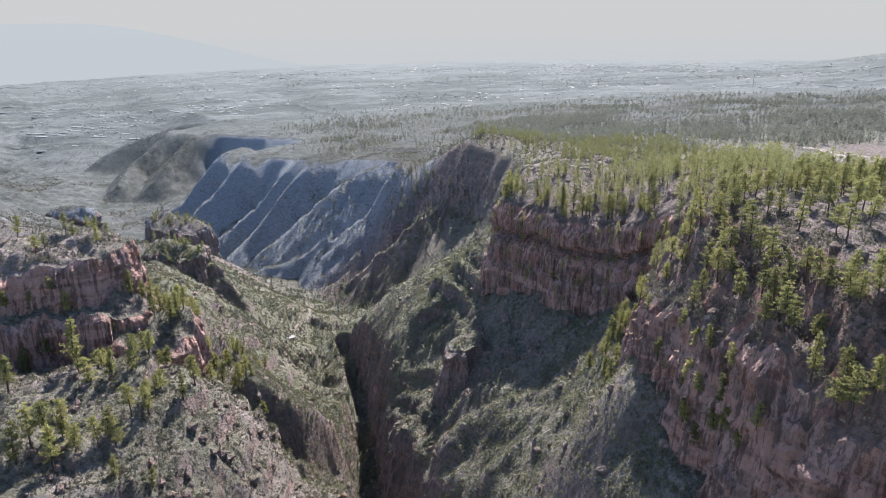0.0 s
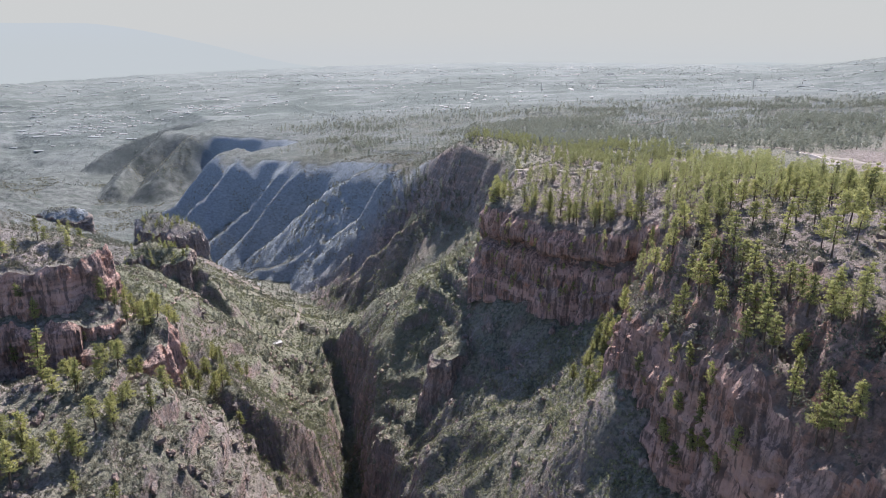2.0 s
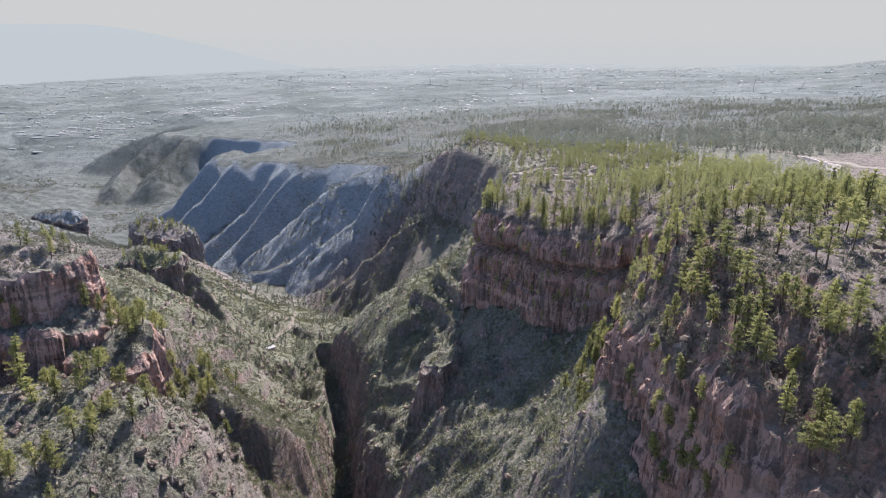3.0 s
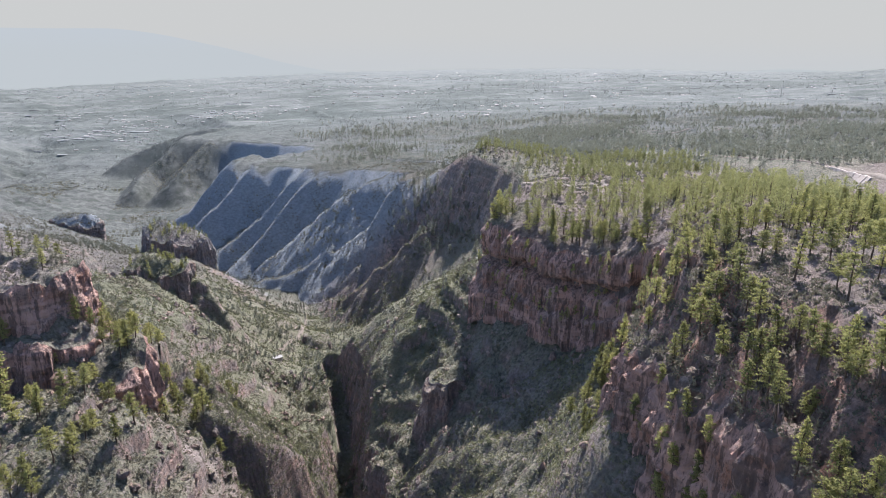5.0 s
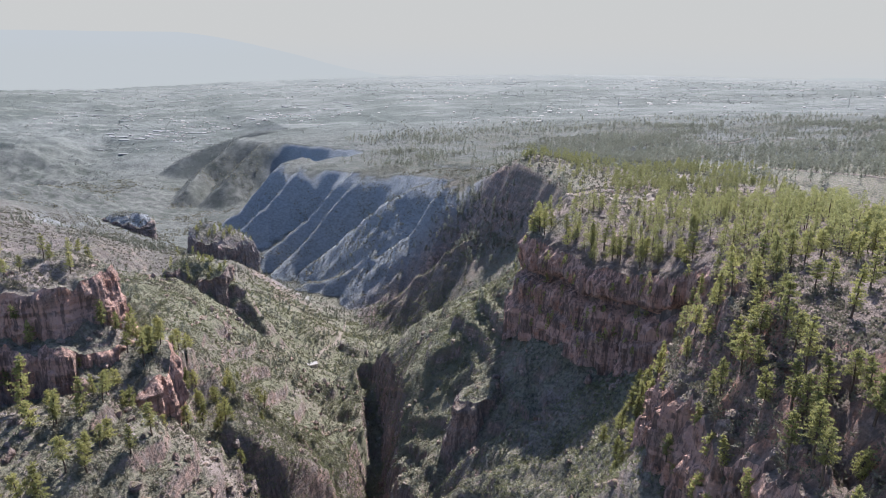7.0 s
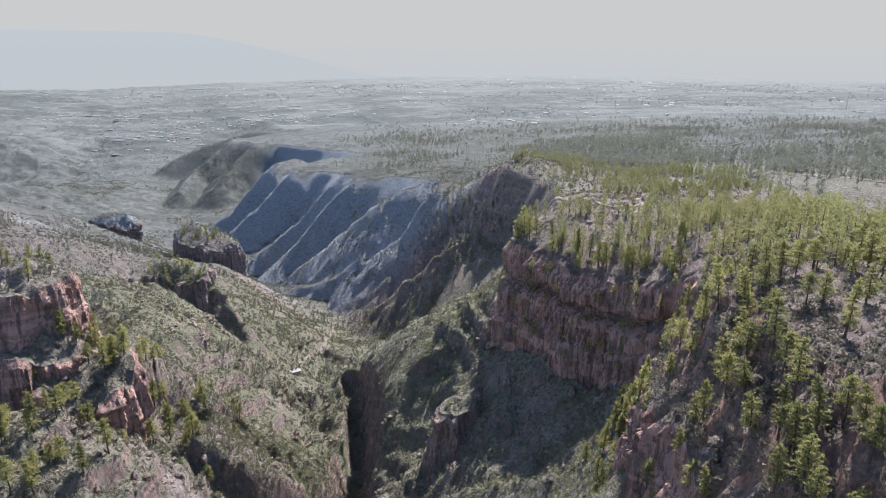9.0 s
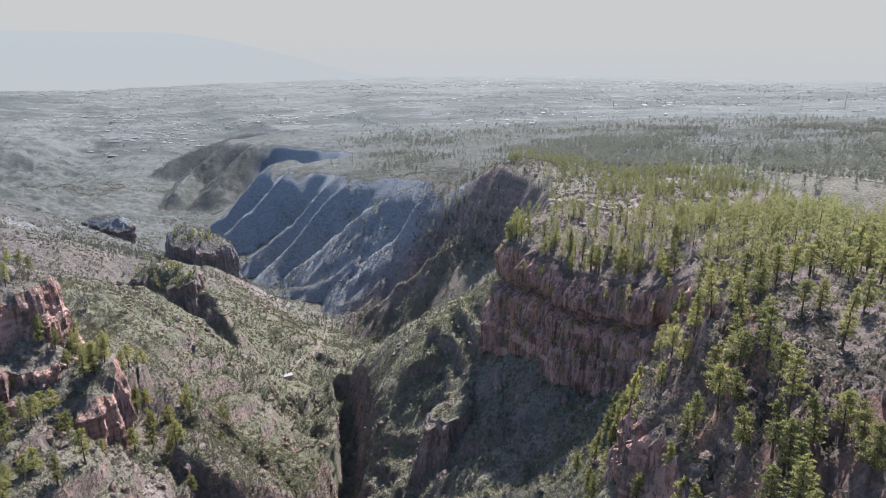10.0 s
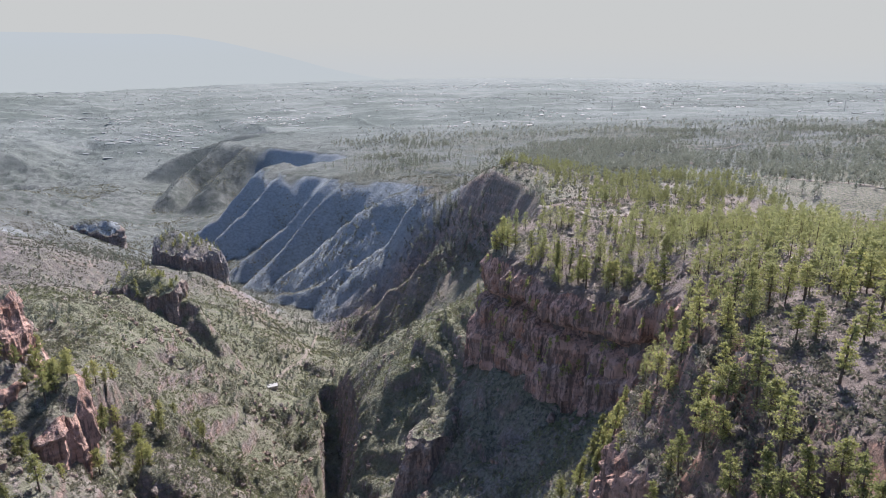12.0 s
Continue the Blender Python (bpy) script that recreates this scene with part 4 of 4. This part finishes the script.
def scrub(name, places, size, blades, label, seed, mat=bush_leaves):
    rng = np.random.default_rng(seed)
    x, y = places.T
    z = footing(x, y)
    s = size * rng.uniform(0.4, 1.3, len(x))
    v, f = tufts(rng, np.stack([x, y, z + s * 0.25], 1), np.stack([s, s, s * 0.6], 1), blades, size * 0.75, 0.7)
    return tagged(new(name, sheet_mesh(name, v, f, mat, False)), label, "scrub", kind="stuff")


def bushy(x, y):
    s = rim_at(x, y)
    return np.where(np.abs(s) > 8, 0.25 + 0.75 * smooth(-0.2, 0.3, fractal(x, y, size=18, octaves=3, seed=70)), 0.2)


scrub("scrub", wanted(25000, -300, 240, 150, 500, bushy, 41), 0.95, 11, "dry grey-green bushes over the near slopes", 42)
scrub("bench_scrub", wanted(9000, -190, -50, 195, 400, bushy, 141), 0.8, 10, "dense low grey-brown bushes over the western bench", 142)
scrub("bluff_bushes", wanted(4200, -112, -42, 300, 430, lambda x, y: 0.3 + 0.7 * smooth(-0.15, 0.25, fractal(x, y, size=12, octaves=3, seed=173)), 147), 0.95, 10, "dark green bushes over the broken bluff", 148, green_leaves)
scrub("flank_scrub", wanted(3000, 76, 116, 135, 305, lambda x, y: 0.25 + 0.75 * smooth(-0.2, 0.3, fractal(x, y, size=14, octaves=3, seed=171)), 143), 0.9, 10, "brown and olive bushes clinging to the promontory flank", 144)
scrub("spur_bushes", wanted(6500, -25, 92, 170, 350, lambda x, y: np.where(rim_at(x, y) < -4, 0.3 + 0.7 * smooth(-0.2, 0.3, fractal(x, y, size=16, octaves=3, seed=172)), 0.0), 145), 0.9, 9, "low olive bushes over the grassy spur", 146, green_leaves)
scrub("valley_bushes", wanted(13000, -270, 30, 370, 720, lambda x, y: np.where(rim_at(x, y) < -15, 0.1 + 0.9 * smooth(-0.15, 0.25, fractal(x, y, size=22, octaves=3, seed=75)), 0.0), 57), 1.1, 9,
      "olive-green bushes over the middle valley", 59, green_leaves)
scrub("far_scrub", wanted(17000, -560, 200, 470, 1000, bushy, 43), 1.5, 8, "low green bushes over the valley slopes", 44)


# ---- tracks ----
def track(name, line, width, label, mat=track_earth, lift=0.35):
    """A beaten way that follows the ground, with a slight thickness."""
    p = spaced(rounded(line), 2.5)
    d = np.gradient(p, axis=0)
    d /= np.linalg.norm(d, axis=1)[:, None]
    side = np.stack([-d[:, 1], d[:, 0]], 1)
    z = height(*p.T)
    z = np.convolve(np.r_[[z[0]] * 3, z, [z[-1]] * 3], np.ones(7) / 7, "valid")
    rows = []
    for off, dz in ((-0.62, -2.5), (-0.5, lift), (0.0, lift + 0.1), (0.5, lift), (0.62, -2.5)):
        q = p + side * off * width
        rows.append(np.column_stack([q, np.maximum(z, height(*q.T)) + dz if dz > 0 else z + dz]))
    v = np.stack(rows, 0)
    return tagged(new(name, sheet_mesh(name, v.reshape(-1, 3), grid_faces(*v.shape[:2]), mat)), label, "track", kind="structure")


ROAD = [(215, 790), (262, 752), (305, 738), (335, 712), (346, 662), (347, 615), (350, 575), (353, 535), (362, 480)]
track("road", ROAD, 7, "pale dirt road through the pine forest")
track("track_1", [(60, 545), (68, 510), (77, 470), (90, 440), (105, 448), (112, 470), (100, 490)], 3.5, "winding pale dirt track on the mesa")
for k, (x, y, run, bend) in enumerate(((330, 1180, 120, 20), (390, 1230, 140, -15), (300, 1260, 110, 25), (470, 1150, 90, 12), (210, 1330, 130, -18), (560, 1290, 120, 20), (120, 1420, 120, 15), (420, 1380, 150, -20), (680, 1400, 140, 15))):
    track("terrace_lane", [(x - run / 2, y + bend), (x, y), (x + run / 2, y + bend * 0.6)], 3.5, "pale terrace lane among the far pines")
track("track_2", [(193, 905), (215, 930), (246, 944), (280, 925)], 14, "bare pale clearing track in the forest")
track("track_3", [(-150, 720), (-141, 685), (-129, 627), (-130, 600), (-134, 575), (-136, 556)], 2.6, "pale track beside the stream bed")
track("path_1", [(6, 433), (25, 413), (36, 395), (40, 370), (46, 348), (52, 335)], 0.9, "narrow footpath across the shaded slope", earth, 0.12)

# ---- buildings ----
def block(size, at=(0, 0, 0)):
    bm = bmesh.new()
    bmesh.ops.create_cube(bm, size=1, matrix=Matrix.Translation(at) @ Matrix.Diagonal((*size, 1)))
    bmesh.ops.bevel(bm, geom=bm.edges[:], offset=0.05, segments=1, affect="EDGES")
    return bm


def bm_part(name, bm, mat, parent, label=""):
    mesh = bpy.data.meshes.new(name)
    bm.to_mesh(mesh)
    bm.free()
    mesh.materials.append(mat)
    return part(name, mesh, parent, label)


metal, n, l, bsdf = material("galvanised_roof")
c = blend(n, l, speck(n, l, place_of(n, l), 1.5, 4), (0.250, 0.240, 0.225), (0.330, 0.318, 0.300))
l.new(c, bsdf.inputs["Base Color"])
bsdf.inputs["Roughness"].default_value = 0.85
wood, n, l, bsdf = material("grey_door")
c = blend(n, l, speck(n, l, place_of(n, l, (4, 4, 0.5)), 2.0, 4), (0.130, 0.110, 0.090), (0.200, 0.170, 0.140))
l.new(c, bsdf.inputs["Base Color"])

shed = tagged(new("shed"), "small pale shed with a flat metal roof beside the track", "shed")
bm_part("wall", block((7.6, 3.8, 3.0), (0, 0, 1.0)), plaster, shed, "pale plastered walls")
roof = bm_part("roof", block((8.4, 4.6, 0.22), (0, 0, 2.62)), metal, shed, "light metal roof sheet")
roof.rotation_euler = (radians(5), 0, 0)
bm_part("door", block((1.1, 0.12, 2.0), (-2, -1.93, 0.9)), wood, shed, "weathered grey door")
bm_part("window", block((1.2, 0.10, 0.9), (2, -1.92, 1.4)), wood, shed, "dark shuttered window")
shed.matrix_basis = pose(-131, 545, float(height(-131, 545)[0]) + 0.2, 0, 0, 35)


def hamlets(name, spots, label, seed, wide, deep, tall, pitch, mat):
    """Far low roofs in clusters, each with a shallow gable."""
    rng = np.random.default_rng(seed)
    v, f = [], []
    for cx, cy, spread, count in spots:
        q = rng.normal((cx, cy), (spread, spread * 0.6), (count, 2))
        z = height(*q.T)
        for (x, y), h0 in zip(q, z):
            w, d, h = rng.uniform(*wide), rng.uniform(*deep), rng.uniform(*tall)
            a = rng.uniform(-0.25, 0.25)
            ca, sa = math.cos(a), math.sin(a)
            b = len(v)
            for dz in (h0 - 1, h0 + h):
                for sx, sy in ((-1, -1), (1, -1), (1, 1), (-1, 1)):
                    px, py = sx * w / 2, sy * d / 2
                    v.append((x + px * ca - py * sa, y + px * sa + py * ca, dz))
            ridge = h0 + h + d * pitch
            v += [(x - w / 2 * ca, y - w / 2 * sa, ridge), (x + w / 2 * ca, y + w / 2 * sa, ridge)]
            f += [(b, b + 1, b + 5, b + 4), (b + 1, b + 2, b + 6, b + 9, b + 5), (b + 2, b + 3, b + 7, b + 6), (b + 3, b, b + 4, b + 8, b + 7),
                  (b + 4, b + 5, b + 9, b + 8), (b + 6, b + 7, b + 8, b + 9)]
    return tagged(new(name, sheet_mesh(name, v, f, mat, False)), label, "village", kind="stuff")


cover_sheet, n, l, bsdf = material("pale_glasshouse_cover")
c = blend(n, l, speck(n, l, place_of(n, l), 0.03, 3), (0.185, 0.187, 0.180), (0.260, 0.260, 0.250))
l.new(c, bsdf.inputs["Base Color"])
bsdf.inputs["Specular IOR Level"].default_value = 0.02
bsdf.inputs["Roughness"].default_value = 0.95
hamlets("glasshouses", [(-1150, 2250, 150, 18), (-1600, 2700, 220, 16), (-700, 2700, 260, 14), (-150, 3000, 260, 12), (450, 2700, 280, 9), (1000, 3000, 300, 9),
                        (-300, 3600, 420, 30), (600, 3600, 420, 24), (-1400, 3500, 420, 30), (1500, 3400, 300, 18), (1100, 2300, 150, 10), (-2100, 3300, 250, 18)],
        "long pale glasshouses on the hazy plain", 62, (18, 55), (8, 20), (0.8, 1.2), 0.04, cover_sheet)
hamlets("village", [(-1150, 2300, 130, 45), (-820, 2450, 160, 50), (-1500, 2600, 160, 25), (-400, 2900, 200, 18), (150, 2300, 150, 18), (500, 2500, 200, 14),
                    (1100, 2800, 250, 14), (-200, 3500, 300, 25), (700, 3500, 350, 14), (-1400, 3300, 350, 25), (1700, 3400, 300, 12), (-60, 2050, 90, 8)],
        "pale houses of hazy villages on the far plain", 61, (6, 14), (6, 10), (1.4, 2.6), 0.12, plaster)
scrub("valley_scrub", wanted(5000, -1000, 0, 900, 1700, lambda x, y: np.where(rim_at(x, y) < -20, smooth(-0.2, 0.4, fractal(x, y, size=60, octaves=3, seed=72)), 0.0), 45),
      2.6, 6, "dark dots of far bushes over the lower valley", 46)
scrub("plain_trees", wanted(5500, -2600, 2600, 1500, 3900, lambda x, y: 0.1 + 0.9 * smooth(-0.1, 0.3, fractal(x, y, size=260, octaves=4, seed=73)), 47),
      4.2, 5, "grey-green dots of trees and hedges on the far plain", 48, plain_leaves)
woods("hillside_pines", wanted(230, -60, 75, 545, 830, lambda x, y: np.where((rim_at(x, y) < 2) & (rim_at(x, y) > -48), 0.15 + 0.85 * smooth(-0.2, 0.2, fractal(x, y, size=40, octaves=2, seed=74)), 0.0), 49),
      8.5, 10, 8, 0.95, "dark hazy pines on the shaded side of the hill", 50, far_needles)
woods("knob_pines", wanted(70, -345, -180, 505, 800, lambda x, y: np.where(np.minimum(np.hypot((x + 295) / 1.5, y - 763), np.hypot((x + 219) / 1.2, y - 540)) < 24, 1.0, 0.0), 55),
      6.5, 12, 10, 0.7, "green pines crowning the rock knobs", 56, needles)


def boulders(name, places, size, label, seed, mat=None):
    """Angular stones, half sunk, in one mesh."""
    rng = np.random.default_rng(seed)
    bm = bmesh.new()
    bmesh.ops.create_icosphere(bm, subdivisions=1, radius=1)
    ball = np.array([v.co[:] for v in bm.verts])
    bm.verts.index_update()
    tri = np.array([[v.index for v in f.verts] for f in bm.faces])
    bm.free()
    n = len(places)
    r = size * rng.uniform(0.35, 1.0, n) ** 2 + 0.25
    v = ball[None] * (1 + rng.normal(scale=0.22, size=(n, len(ball), 1))) * (r[:, None] * rng.uniform(0.7, 1.3, (n, 3)))[:, None]
    v[..., 0] += places[:, None, 0]
    v[..., 1] += places[:, None, 1]
    v[..., 2] += footing(*places.T)[:, None] + 0.1
    f = tri[None] + (np.arange(n) * len(ball))[:, None, None]
    return tagged(new(name, sheet_mesh(name, v.reshape(-1, 3), f.reshape(-1, 3), mat or rock, False)), label, "rocks", kind="stuff")


def stone(seed):
    rng = np.random.default_rng(seed)
    bm = bmesh.new()
    bmesh.ops.create_icosphere(bm, subdivisions=2, radius=1)
    for v in bm.verts:
        c = np.array(v.co[:])
        v.co *= 1 + 0.35 * float(grain(c[0] + seed * 7, c[1], c[2], 0.9, seed)) + 0.15 * float(grain(c[0], c[1] + seed * 3, c[2], 0.4, seed))
        v.co.z *= 0.75
    mesh = bpy.data.meshes.new("boulder")
    bm.to_mesh(mesh)
    bm.free()
    mesh.materials.append(rock)
    return mesh


stones = [stone(k) for k in range(6)]
rng = np.random.default_rng(59)
for k, (x, y) in enumerate(apart(wanted(260, -170, 130, 190, 420, lambda x, y: smooth(0.05, 0.4, fractal(x, y, size=30, octaves=3, seed=76)), 60), 5)[:150]):
    ob = tagged(new("boulder", stones[k % 6]), "weathered brown boulder half sunk in dry scrub", "boulder", "boulders of the slopes")
    r = float(rng.uniform(0.7, 2.2))
    ob.matrix_basis = pose(x, y, float(footing(x, y)[0]) + r * 0.15, 0, 0, float(rng.uniform(0, 360)))
    ob.scale = (r, r * float(rng.uniform(0.7, 1.2)), r)
boulders("boulders", wanted(1500, -260, 200, 150, 520, lambda x, y: smooth(0.0, 0.4, fractal(x, y, size=30, octaves=3, seed=75)) + 0.03, 57), 2.2,
         "loose brown boulders over the near slopes", 58)


# ---- retaining bank under the road ----
bank_stone, n, l, bsdf = material("pale_bank")
c = blend(n, l, speck(n, l, place_of(n, l), 0.8, 5), (0.330, 0.275, 0.235), (0.430, 0.370, 0.320))
l.new(c, bsdf.inputs["Base Color"])
bsdf.inputs["Roughness"].default_value = 0.9
bank = tagged(new("retaining_bank"), "pale ribbed concrete bank below the forest road", "retaining wall")
ax, ay, bx2, by2 = 341.0, 668.0, 340.0, 586.0
run = math.hypot(bx2 - ax, by2 - ay)
side_x, side_y = -(by2 - ay) / run, (bx2 - ax) / run
if side_x > 0:
    side_x, side_y = -side_x, -side_y
for k in range(17):
    t0 = k / 17
    px, py = ax + (bx2 - ax) * (t0 + 0.5 / 17), ay + (by2 - ay) * (t0 + 0.5 / 17)
    top = float(height(px - side_x * 6, py - side_y * 6)[0]) + 0.6
    tall = 13.0 * (0.45 + 0.55 * math.sin(math.pi * min(1, t0 * 1.1 + 0.12)))
    proud = 0.5 if k % 2 else 0.0
    v, f = [], []
    for lean, z in ((-1.0, top), (0.5 + proud, top), (5.5 + proud, top - tall), (2.5, top - tall)):
        for e in (0, 1):
            t1 = (k + e) / 17
            v.append((ax + (bx2 - ax) * t1 + side_x * lean, ay + (by2 - ay) * t1 + side_y * lean, z))
    f = [(0, 1, 3, 2), (2, 3, 5, 4), (4, 5, 7, 6), (6, 7, 1, 0), (0, 2, 4, 6), (1, 7, 5, 3)]
    part("panel", sheet_mesh("panel", v, f, bank_stone, False), bank)

# ---- far masts ----
for x, y, tall in ((1010, 2350, 42), (340, 2500, 34)):
    mast = tagged(new("mast"), "thin pale radio mast on the hazy plain", "mast")
    for k, (a, b, w0, w1) in enumerate(((0, 0.4, 1.3, 1.0), (0.4, 0.75, 1.0, 0.7), (0.75, 1.0, 0.7, 0.3))):
        v, f = tube([(0, 0, a * tall), (0, 0, b * tall)], [w0, w1], 5)
        part("section", sheet_mesh("section", v, f, metal, False), mast)
    v, f = tube([(-3.2, 0, tall * 0.82), (3.2, 0, tall * 0.82)], [0.35, 0.35], 4)
    part("cross_arm", sheet_mesh("cross_arm", v, f, metal, False), mast)
    mast.matrix_basis = pose(x, y, float(height(x, y)[0]) - 0.5, 0, 0, 15)
